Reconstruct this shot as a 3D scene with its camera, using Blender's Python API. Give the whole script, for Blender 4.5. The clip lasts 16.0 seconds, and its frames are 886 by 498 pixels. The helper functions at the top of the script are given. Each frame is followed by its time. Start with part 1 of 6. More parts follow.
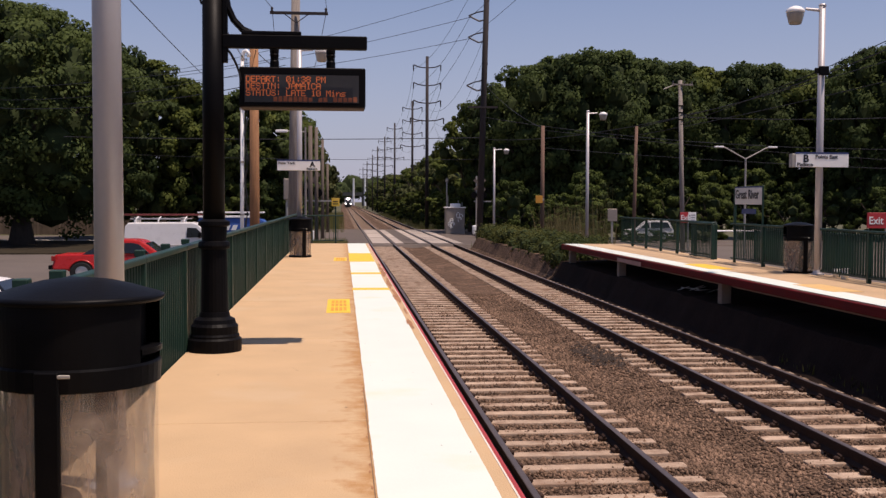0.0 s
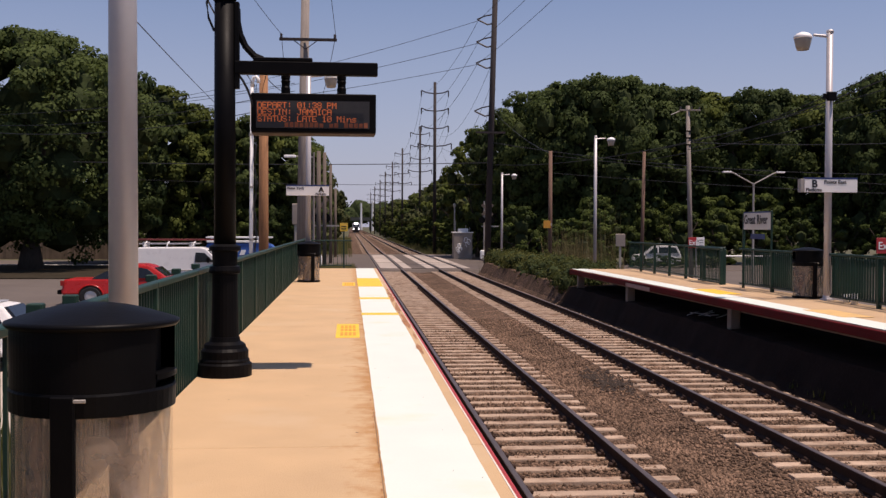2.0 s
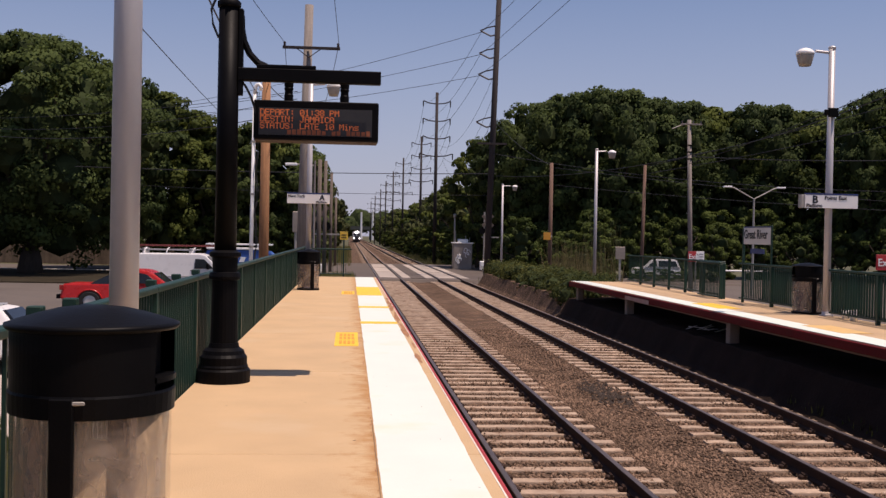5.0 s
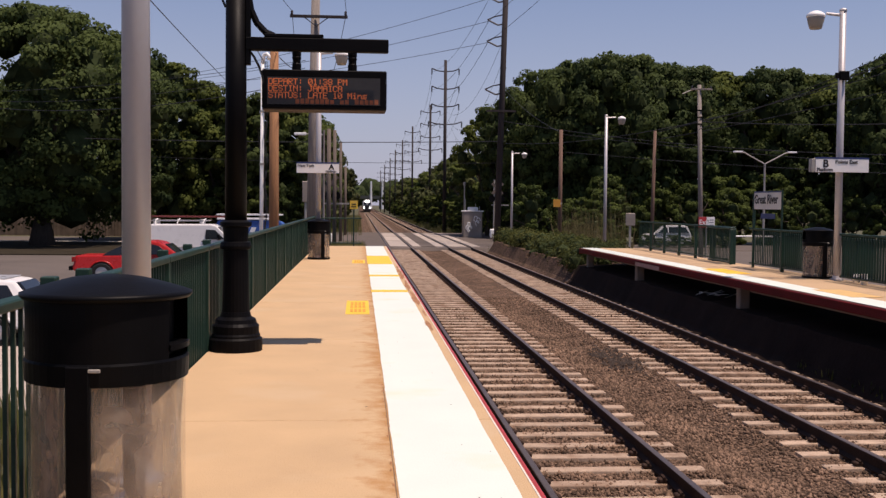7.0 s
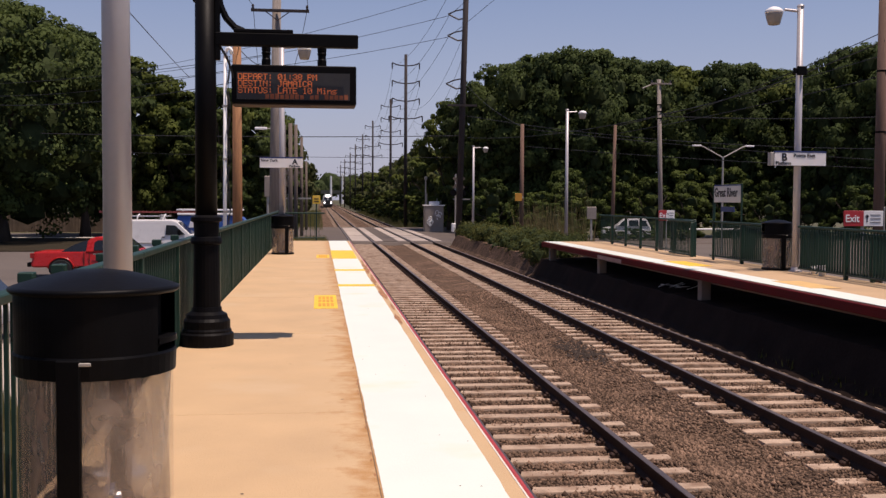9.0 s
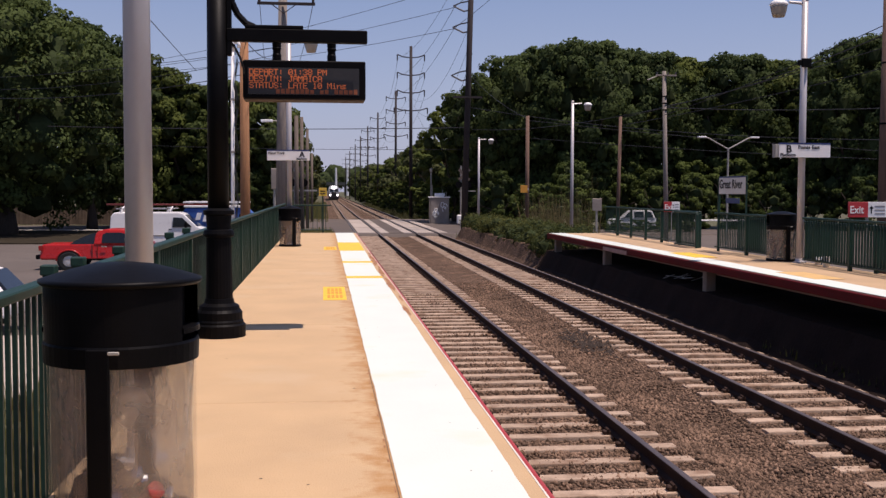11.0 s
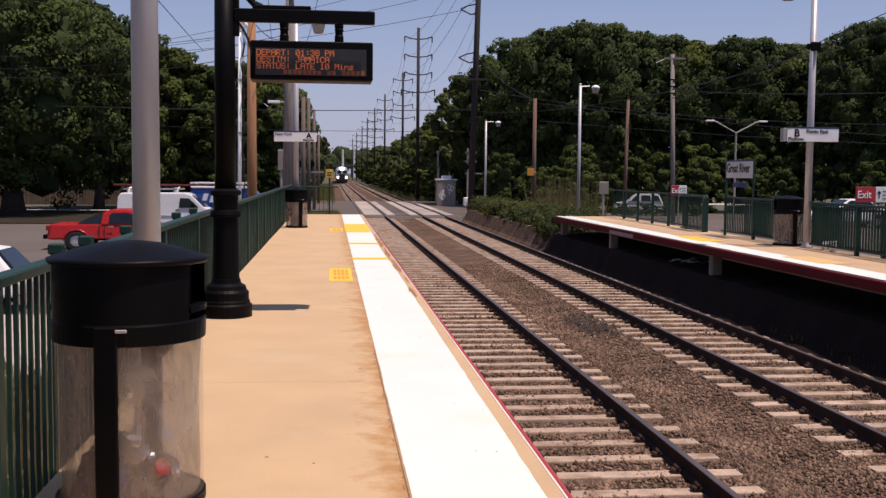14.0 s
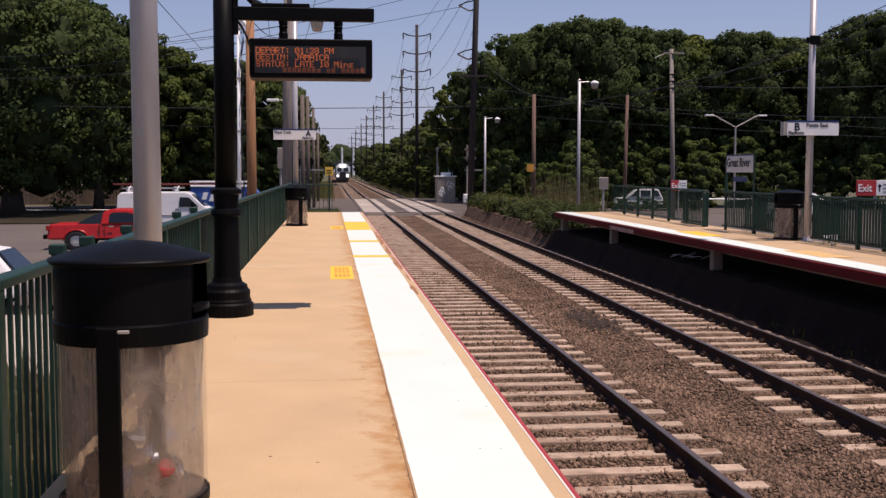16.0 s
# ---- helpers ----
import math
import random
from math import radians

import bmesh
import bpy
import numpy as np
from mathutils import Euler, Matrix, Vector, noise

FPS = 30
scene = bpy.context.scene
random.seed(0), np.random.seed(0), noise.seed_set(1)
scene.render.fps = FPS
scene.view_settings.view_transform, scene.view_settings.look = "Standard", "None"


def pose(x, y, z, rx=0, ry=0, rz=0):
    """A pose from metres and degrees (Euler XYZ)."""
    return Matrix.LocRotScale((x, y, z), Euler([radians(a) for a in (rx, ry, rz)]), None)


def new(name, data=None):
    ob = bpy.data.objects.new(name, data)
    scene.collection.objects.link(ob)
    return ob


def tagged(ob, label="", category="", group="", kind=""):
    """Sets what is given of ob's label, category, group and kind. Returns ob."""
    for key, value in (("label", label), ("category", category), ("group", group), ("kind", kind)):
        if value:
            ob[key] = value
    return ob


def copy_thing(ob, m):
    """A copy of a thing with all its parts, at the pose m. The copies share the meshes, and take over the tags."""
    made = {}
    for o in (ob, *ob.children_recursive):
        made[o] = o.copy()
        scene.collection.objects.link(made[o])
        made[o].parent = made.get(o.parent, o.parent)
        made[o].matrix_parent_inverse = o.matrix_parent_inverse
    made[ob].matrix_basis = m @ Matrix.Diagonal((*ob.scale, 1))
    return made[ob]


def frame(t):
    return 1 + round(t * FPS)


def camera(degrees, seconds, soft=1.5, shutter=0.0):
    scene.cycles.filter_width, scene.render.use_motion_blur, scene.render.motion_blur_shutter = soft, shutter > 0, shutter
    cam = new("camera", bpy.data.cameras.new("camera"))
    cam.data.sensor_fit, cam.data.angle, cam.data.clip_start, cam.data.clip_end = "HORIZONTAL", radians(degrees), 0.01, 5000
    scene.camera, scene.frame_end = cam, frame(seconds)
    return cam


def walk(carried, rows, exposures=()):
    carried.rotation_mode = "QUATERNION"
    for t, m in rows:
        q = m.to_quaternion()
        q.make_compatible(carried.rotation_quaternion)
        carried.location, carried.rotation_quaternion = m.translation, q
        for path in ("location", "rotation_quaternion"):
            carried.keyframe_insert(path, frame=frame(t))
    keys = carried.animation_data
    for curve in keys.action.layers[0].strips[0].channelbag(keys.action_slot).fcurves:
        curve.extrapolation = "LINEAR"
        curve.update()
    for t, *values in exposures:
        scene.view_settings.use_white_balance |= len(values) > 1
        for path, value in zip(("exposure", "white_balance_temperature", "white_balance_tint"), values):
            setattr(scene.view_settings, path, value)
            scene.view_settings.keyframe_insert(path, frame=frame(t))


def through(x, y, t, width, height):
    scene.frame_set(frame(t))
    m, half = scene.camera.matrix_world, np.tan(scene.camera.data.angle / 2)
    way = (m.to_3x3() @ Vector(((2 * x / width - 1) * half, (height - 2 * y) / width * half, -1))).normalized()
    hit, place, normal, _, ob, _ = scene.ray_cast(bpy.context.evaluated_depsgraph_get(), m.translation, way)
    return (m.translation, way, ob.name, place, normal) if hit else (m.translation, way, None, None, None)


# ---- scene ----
cam = camera(46.0, 16.0, soft=1.4)
PATH = [
    (0.0, -0.000, 0.000, 1.610, -5.500, -2.630, -0.200),
    (0.5, -0.001, 0.005, 1.610, -5.329, -2.608, -0.399),
    (1.0, -0.004, 0.010, 1.608, -5.377, -2.318, -0.422),
    (1.5, -0.015, -0.008, 1.609, -5.097, -1.542, 0.038),
    (2.0, -0.031, -0.017, 1.612, -5.095, -1.263, -0.223),
    (2.5, -0.039, -0.030, 1.609, -5.015, -1.543, -0.085),
    (3.0, -0.032, -0.016, 1.608, -5.267, -1.228, -0.084),
    (3.2, -0.043, -0.007, 1.611, -5.500, -1.217, -0.404),
    (5.5, -0.035, -0.029, 1.597, -5.055, -0.627, -1.158),
    (6.0, -0.031, -0.035, 1.593, -4.992, -1.580, -0.795),
    (6.5, -0.039, -0.044, 1.598, -4.328, -2.110, -0.338),
    (7.0, -0.035, -0.064, 1.594, -4.555, -2.434, -0.531),
    (7.5, -0.050, -0.084, 1.597, -4.622, -2.831, -0.803),
    (8.0, -0.092, -0.095, 1.592, -6.417, -3.113, -0.447),
    (8.5, -0.131, -0.118, 1.592, -7.027, -3.124, -0.432),
    (8.7, -0.140, -0.133, 1.592, -6.880, -2.723, -0.386),
    (11.0, -0.209, -0.339, 1.608, -6.466, -3.189, -0.190),
    (11.5, -0.210, -0.361, 1.609, -6.435, -3.442, -0.195),
    (12.0, -0.206, -0.359, 1.607, -6.304, -3.080, 0.069),
    (12.5, -0.209, -0.361, 1.609, -5.869, -3.306, 0.090),
    (13.0, -0.207, -0.363, 1.609, -6.046, -3.076, -0.031),
    (13.5, -0.209, -0.370, 1.601, -6.050, -3.557, -0.318),
    (14.0, -0.210, -0.353, 1.601, -6.098, -4.153, -0.550),
    (14.5, -0.215, -0.349, 1.604, -5.873, -4.106, -0.273),
    (15.0, -0.219, -0.345, 1.603, -5.858, -4.021, -0.274),
    (15.5, -0.223, -0.342, 1.600, -5.788, -4.205, -0.280),
    (16.0, -0.222, -0.330, 1.602, -6.134, -4.326, -0.070)
]
walk(cam, [(t, pose(x, y, z, 90 + pitch, roll, yaw)) for t, x, y, z, yaw, pitch, roll in PATH],
     exposures=[(0.0, -0.03, 6750, 23), (8.7, -0.03, 6750, 23), (11.0, -0.01, 6400, 23), (16.0, -0.01, 6420, 23)])

# ---- world and sun ----
SUN = Vector((0.75, -0.42, 2.75)).normalized()
world = bpy.data.worlds.new("sky")
scene.world = world
world.use_nodes = True
wn = world.node_tree
sky = wn.nodes.new("ShaderNodeTexSky")
sky.sky_type, sky.sun_disc = "NISHITA", False
sky.sun_elevation = math.asin(SUN.z)
sky.sun_rotation = math.atan2(SUN.x, SUN.y)
sky.air_density, sky.dust_density, sky.ozone_density = 1.0, 0.3, 4.0
wn.nodes["Background"].inputs["Strength"].default_value = 0.092
tint = wn.nodes.new("ShaderNodeMix")
tint.data_type, tint.blend_type = "RGBA", "MULTIPLY"
tint.inputs[0].default_value = 1.0
tint.inputs[7].default_value = (1.04, 1.0, 1.02, 1)
wn.links.new(sky.outputs[0], tint.inputs[6])
# summer haze, thickest at the horizon
co = wn.nodes.new("ShaderNodeTexCoord")
sep = wn.nodes.new("ShaderNodeSeparateXYZ")
wn.links.new(co.outputs["Generated"], sep.inputs[0])
amount = wn.nodes.new("ShaderNodeMapRange")
amount.inputs[1].default_value, amount.inputs[2].default_value = 0.0, 0.22
amount.inputs[3].default_value, amount.inputs[4].default_value = 0.82, 0.10
wn.links.new(sep.outputs[2], amount.inputs[0])
haze = wn.nodes.new("ShaderNodeMix")
haze.data_type = "RGBA"
haze.inputs[7].default_value = (4.05, 4.5, 6.0, 1)
wn.links.new(amount.outputs[0], haze.inputs[0])
wn.links.new(tint.outputs[2], haze.inputs[6])
wn.links.new(haze.outputs[2], wn.nodes["Background"].inputs["Color"])
sun = new("sun", bpy.data.lights.new("sun", "SUN"))
sun.data.energy, sun.data.angle, sun.data.color = 4.6, radians(0.55), (1.0, 0.90, 0.76)
sun.rotation_euler = SUN.to_track_quat("Z", "Y").to_euler()


# ---- materials ----
def mat(name, color, rough=0.7, metal=0.0, vary=0.25, scale=3.0, fine=40.0, bump=0.15, stain=None, stain_at=0.6,
        tone=0.0, stretch=(1, 1, 1), glow=0.0, world_space=False, spec=0.5, rand=0.0):
    """A surface with large stains and fine grain; rand varies it from piece to piece."""
    m = bpy.data.materials.new(name)
    m.use_nodes = True
    t = m.node_tree
    n, l = t.nodes, t.links
    b = n["Principled BSDF"]
    co = n.new("ShaderNodeTexCoord")
    mp = n.new("ShaderNodeMapping")
    mp.inputs["Scale"].default_value = stretch
    if world_space:
        geo = n.new("ShaderNodeNewGeometry")
        l.new(geo.outputs["Position"], mp.inputs["Vector"])
    else:
        l.new(co.outputs["Object"], mp.inputs["Vector"])
    big = n.new("ShaderNodeTexNoise")
    big.inputs["Scale"].default_value, big.inputs["Detail"].default_value = scale, 5
    small = n.new("ShaderNodeTexNoise")
    small.inputs["Scale"].default_value, small.inputs["Detail"].default_value = fine, 3
    for x in (big, small):
        l.new(mp.outputs[0], x.inputs["Vector"])
    add = n.new("ShaderNodeMath")
    add.operation = "MULTIPLY_ADD"
    add.inputs[1].default_value = 0.55
    l.new(small.outputs[0], add.inputs[0])
    l.new(big.outputs[0], add.inputs[2])
    rng = n.new("ShaderNodeMapRange")
    rng.inputs[1].default_value, rng.inputs[2].default_value = 0.45, 1.1
    rng.inputs[3].default_value, rng.inputs[4].default_value = 1 - vary, 1 + vary
    l.new(add.outputs[0], rng.inputs[0])
    val = rng.outputs[0]
    if rand:
        oi = n.new("ShaderNodeObjectInfo")
        r2 = n.new("ShaderNodeMapRange")
        r2.inputs[3].default_value, r2.inputs[4].default_value = 1 - rand, 1 + rand
        l.new(oi.outputs["Random"], r2.inputs[0])
        mu = n.new("ShaderNodeMath")
        mu.operation = "MULTIPLY"
        l.new(val, mu.inputs[0])
        l.new(r2.outputs[0], mu.inputs[1])
        val = mu.outputs[0]
    mix = n.new("ShaderNodeMix")
    mix.data_type, mix.blend_type = "RGBA", "MULTIPLY"
    mix.inputs[0].default_value = 1.0
    mix.inputs[6].default_value = (*color, 1)
    l.new(val, mix.inputs[7])
    out = mix.outputs[2]
    if stain:
        st = n.new("ShaderNodeTexNoise")
        st.inputs["Scale"].default_value, st.inputs["Detail"].default_value = scale * 0.6, 6
        l.new(mp.outputs[0], st.inputs["Vector"])
        sr = n.new("ShaderNodeMapRange")
        sr.inputs[1].default_value, sr.inputs[2].default_value = stain_at, stain_at + 0.16
        l.new(st.outputs[0], sr.inputs[0])
        m2 = n.new("ShaderNodeMix")
        m2.data_type = "RGBA"
        l.new(sr.outputs[0], m2.inputs[0])
        l.new(out, m2.inputs[6])
        m2.inputs[7].default_value = (*stain, 1)
        out = m2.outputs[2]
    l.new(out, b.inputs["Base Color"])
    rr = n.new("ShaderNodeMapRange")
    rr.inputs[3].default_value, rr.inputs[4].default_value = max(rough - 0.1, 0.03), min(rough + 0.1, 1)
    l.new(big.outputs[0], rr.inputs[0])
    l.new(rr.outputs[0], b.inputs["Roughness"])
    b.inputs["Metallic"].default_value = metal
    b.inputs["Specular IOR Level"].default_value = spec
    if bump:
        bp = n.new("ShaderNodeBump")
        bp.inputs["Strength"].default_value, bp.inputs["Distance"].default_value = bump, 0.02
        l.new(small.outputs[0], bp.inputs["Height"])
        l.new(bp.outputs[0], b.inputs["Normal"])
    if glow:
        b.inputs["Emission Color"].default_value = (*color, 1)
        b.inputs["Emission Strength"].default_value = glow
    return m


def leaf_mat(name, color, dry, through=0.35):
    """Leaves: tint varied leaf by leaf and over the crown, some light passing through."""
    m = bpy.data.materials.new(name)
    m.use_nodes = True
    n, l = m.node_tree.nodes, m.node_tree.links
    b = n["Principled BSDF"]
    geo = n.new("ShaderNodeNewGeometry")
    oi = n.new("ShaderNodeObjectInfo")
    no = n.new("ShaderNodeTexNoise")
    no.inputs["Scale"].default_value = 0.35
    l.new(geo.outputs["Position"], no.inputs["Vector"])
    a = n.new("ShaderNodeMath")
    a.operation = "MULTIPLY_ADD"
    a.inputs[1].default_value = 0.3
    l.new(geo.outputs["Random Per Island"], a.inputs[0])
    l.new(no.outputs[0], a.inputs[2])
    a2 = n.new("ShaderNodeMath")
    a2.operation = "MULTIPLY_ADD"
    a2.inputs[1].default_value = 0.35
    l.new(oi.outputs["Random"], a2.inputs[0])
    l.new(a.outputs[0], a2.inputs[2])
    ramp = n.new("ShaderNodeMapRange")
    ramp.inputs[1].default_value, ramp.inputs[2].default_value = 0.40, 1.05
    l.new(a2.outputs[0], ramp.inputs[0])
    mix = n.new("ShaderNodeMix")
    mix.data_type = "RGBA"
    mix.inputs[6].default_value = (*color, 1)
    mix.inputs[7].default_value = (*dry, 1)
    l.new(ramp.outputs[0], mix.inputs[0])
    l.new(mix.outputs[2], b.inputs["Base Color"])
    b.inputs["Roughness"].default_value = 0.75
    b.inputs["Specular IOR Level"].default_value = 0.12
    tr = n.new("ShaderNodeBsdfTranslucent")
    l.new(mix.outputs[2], tr.inputs["Color"])
    ms = n.new("ShaderNodeMixShader")
    ms.inputs[0].default_value = through
    l.new(b.outputs[0], ms.inputs[1])
    l.new(tr.outputs[0], ms.inputs[2])
    l.new(ms.outputs[0], n["Material Output"].inputs["Surface"])
    return m


def glass_mat(name, color, rough=0.03, alpha=0.25, stretch=(1, 1, 1), scale=5.0):
    """Thin clear or hazy plastic: partly see-through, with smears."""
    m = bpy.data.materials.new(name)
    m.use_nodes = True
    n, l = m.node_tree.nodes, m.node_tree.links
    b = n["Principled BSDF"]
    b.inputs["Base Color"].default_value = (*color, 1)
    b.inputs["Roughness"].default_value = rough
    b.inputs["IOR"].default_value = 1.45
    co = n.new("ShaderNodeTexCoord")
    mp = n.new("ShaderNodeMapping")
    mp.inputs["Scale"].default_value = stretch
    l.new(co.outputs["Object"], mp.inputs["Vector"])
    no = n.new("ShaderNodeTexNoise")
    no.inputs["Scale"].default_value, no.inputs["Detail"].default_value, no.inputs["Distortion"].default_value = scale, 4, 1.2
    l.new(mp.outputs[0], no.inputs["Vector"])
    mr = n.new("ShaderNodeMapRange")
    mr.inputs[1].default_value, mr.inputs[2].default_value = 0.3, 0.72
    mr.inputs[3].default_value, mr.inputs[4].default_value = alpha * 0.5, min(1, alpha * 1.5)
    l.new(no.outputs[0], mr.inputs[0])
    l.new(mr.outputs[0], b.inputs["Alpha"])
    return m


M_CONC = mat("platform_concrete", (0.545, 0.368, 0.20), 0.85, vary=0.11, scale=1.3, fine=90, bump=0.35, stain=(0.56, 0.40, 0.235), stain_at=0.56, world_space=True)


def stained(m, x0, x1, tint):
    """Rust that has run out from the painted edge into the concrete between x0 and x1."""
    n, l = m.node_tree.nodes, m.node_tree.links
    b = n["Principled BSDF"]
    geo = n.new("ShaderNodeNewGeometry")
    sep = n.new("ShaderNodeSeparateXYZ")
    l.new(geo.outputs["Position"], sep.inputs[0])
    mp = n.new("ShaderNodeMapping")
    mp.inputs["Scale"].default_value = (2.6, 2.6, 1)
    l.new(geo.outputs["Position"], mp.inputs["Vector"])
    no = n.new("ShaderNodeTexNoise")
    no.inputs["Scale"].default_value, no.inputs["Detail"].default_value = 1.6, 7
    no.inputs["Roughness"].default_value = 0.65
    l.new(mp.outputs[0], no.inputs["Vector"])
    g = n.new("ShaderNodeMapRange")
    g.inputs[1].default_value, g.inputs[2].default_value = x0, x1
    g.inputs[3].default_value, g.inputs[4].default_value = -0.28, 0.20
    l.new(sep.outputs[0], g.inputs[0])
    off = n.new("ShaderNodeMapRange")
    off.inputs[1].default_value, off.inputs[2].default_value = x1, x1 + 0.3
    off.inputs[3].default_value, off.inputs[4].default_value = 0.0, -0.32
    l.new(sep.outputs[0], off.inputs[0])
    both = n.new("ShaderNodeMath")
    l.new(g.outputs[0], both.inputs[0])
    l.new(off.outputs[0], both.inputs[1])
    a = n.new("ShaderNodeMath")
    l.new(no.outputs[0], a.inputs[0])
    l.new(both.outputs[0], a.inputs[1])
    r = n.new("ShaderNodeMapRange")
    r.inputs[1].default_value, r.inputs[2].default_value = 0.50, 0.74
    r.inputs[4].default_value = 0.85
    l.new(a.outputs[0], r.inputs[0])
    mix = n.new("ShaderNodeMix")
    mix.data_type = "RGBA"
    l.new(r.outputs[0], mix.inputs[0])
    l.new(b.inputs["Base Color"].links[0].from_socket, mix.inputs[6])
    mix.inputs[7].default_value = (*tint, 1)
    l.new(mix.outputs[2], b.inputs["Base Color"])


M_CONC_B = mat("far_platform_concrete", (0.50, 0.34, 0.195), 0.85, vary=0.15, scale=0.9, fine=60, bump=0.25, stain=(0.42, 0.27, 0.16), stain_at=0.6, world_space=True)
stained(M_CONC, -0.32, 0.2, (0.41, 0.20, 0.06))
# grey concrete, its tones lowered to carry the shade under the platforms
M_CONC2 = mat("shade_grey_concrete", (0.22, 0.175, 0.14), 0.9, vary=0.25, scale=1.3, fine=50, bump=0.3, stain=(0.13, 0.10, 0.075), stain_at=0.55, world_space=True)
M_TIE = mat("tie_concrete", (0.415, 0.30, 0.215), 0.9, vary=0.3, scale=5, fine=45, bump=0.4, stain=(0.24, 0.15, 0.095), stain_at=0.5, world_space=True, rand=0.12)
M_WHITE = mat("white_line_paint", (0.70, 0.745, 0.665), 0.6, vary=0.04, scale=1.5, fine=70, bump=0.12, stain=(0.74, 0.69, 0.52), stain_at=0.60, world_space=True)
M_YELLOW = mat("yellow_paint", (0.83, 0.52, 0.04), 0.65, vary=0.14, scale=4, fine=80, stain=(0.7, 0.46, 0.14), stain_at=0.6, world_space=True)
M_ORANGE = mat("worn_orange_paint", (0.66, 0.30, 0.04), 0.7, vary=0.15)
M_RUST = mat("rust_stain", (0.36, 0.165, 0.075), 0.95, vary=0.4, scale=6, fine=60, bump=0.1, world_space=True)
M_RED = mat("red_rub_board", (0.12, 0.008, 0.008), 0.7, vary=0.3, scale=1.6, fine=30, stain=(0.06, 0.012, 0.01), world_space=True, spec=0.15)
M_REDTRIM = mat("red_edge_strip", (0.38, 0.042, 0.046), 0.6, vary=0.2, scale=2, world_space=True)
M_RAIL = mat("rail_side", (0.045, 0.026, 0.019), 0.8, vary=0.4, scale=5, fine=40, bump=0.3, world_space=True, spec=0.15)
M_RAILTOP = mat("rail_head", (0.16, 0.125, 0.11), 0.42, metal=0.6, vary=0.25, scale=3, fine=30, world_space=True)
M_GREEN = mat("green_enamel", (0.013, 0.041, 0.030), 0.45, vary=0.25, scale=3, fine=40, bump=0.05, world_space=True, spec=0.3)
M_BLACK = mat("black_enamel", (0.004, 0.0036, 0.004), 0.5, vary=0.3, scale=4, fine=50, bump=0.04, spec=0.09)
M_BLACKP = mat("black_plastic", (0.0036, 0.0034, 0.0038), 0.44, vary=0.3, scale=5, fine=70, bump=0.05, spec=0.085)
M_STEEL = mat("brushed_aluminium", (0.52, 0.49, 0.49), 0.45, metal=0.3, vary=0.05, scale=2, fine=30, bump=0.02, stretch=(1, 1, 0.6))
M_GALV = mat("galvanised_steel", (0.42, 0.39, 0.35), 0.55, metal=0.4, vary=0.15, scale=4, fine=30)
M_SIGNW = mat("white_sign", (0.92, 0.90, 0.87), 0.5, vary=0.04, bump=0.02)
M_INK = mat("black_lettering", (0.012, 0.012, 0.014), 0.5, vary=0.1, bump=0)
M_REDSIGN = mat("red_sign", (0.50, 0.035, 0.04), 0.5, vary=0.08, bump=0.02)
M_BLUESIGN = mat("blue_sign", (0.03, 0.05, 0.16), 0.5, vary=0.08, bump=0.02)
M_LED = mat("lit_diodes", (0.70, 0.17, 0.045), 0.6, vary=0.25, scale=30, fine=160, bump=0, glow=0.20)
M_SCREEN = mat("dark_screen", (0.03, 0.028, 0.029), 0.45, vary=0.15, scale=10, bump=0.02)
M_CLEAR = glass_mat("clear_plastic", (0.42, 0.33, 0.25), 0.06, 0.16, (2, 2, 0.6), 3.0)
M_BAG = glass_mat("thin_bag", (0.37, 0.285, 0.22), 0.2, 0.50, (1.5, 1.5, 0.8), 4.5)
M_GLASSLAMP = mat("lamp_bowl", (0.36, 0.32, 0.27), 0.2, vary=0.1, bump=0.02)
M_WOOD_BROWN = mat("brown_pole_wood", (0.31, 0.15, 0.068), 0.85, vary=0.35, scale=2.5, fine=30, bump=0.5, stretch=(6, 6, 0.5))
M_WOOD_GREY = mat("grey_pole_wood", (0.25, 0.215, 0.19), 0.9, vary=0.3, scale=2.5, fine=30, bump=0.5, stretch=(6, 6, 0.5))
M_WOOD_RED = mat("red_grey_pole_wood", (0.165, 0.098, 0.07), 0.9, vary=0.3, scale=2.5, fine=30, bump=0.5, stretch=(6, 6, 0.5))
# darker copy of the grey wood, with the trackside poles' shade in its colour
M_WOOD_DIM = mat("dim_pole_wood", (0.135, 0.105, 0.085), 0.9, vary=0.3, scale=2.5, fine=30, bump=0.5, stretch=(6, 6, 0.5))
M_WOOD_DARK = mat("dark_pole_wood", (0.035, 0.027, 0.027), 0.9, vary=0.3, scale=2.5, fine=30, bump=0.4, stretch=(6, 6, 0.5))
M_WIRE = mat("wire", (0.02, 0.02, 0.022), 0.6, vary=0.1, bump=0)
M_CERAMIC = mat("insulator", (0.05, 0.04, 0.04), 0.3, vary=0.1, bump=0)


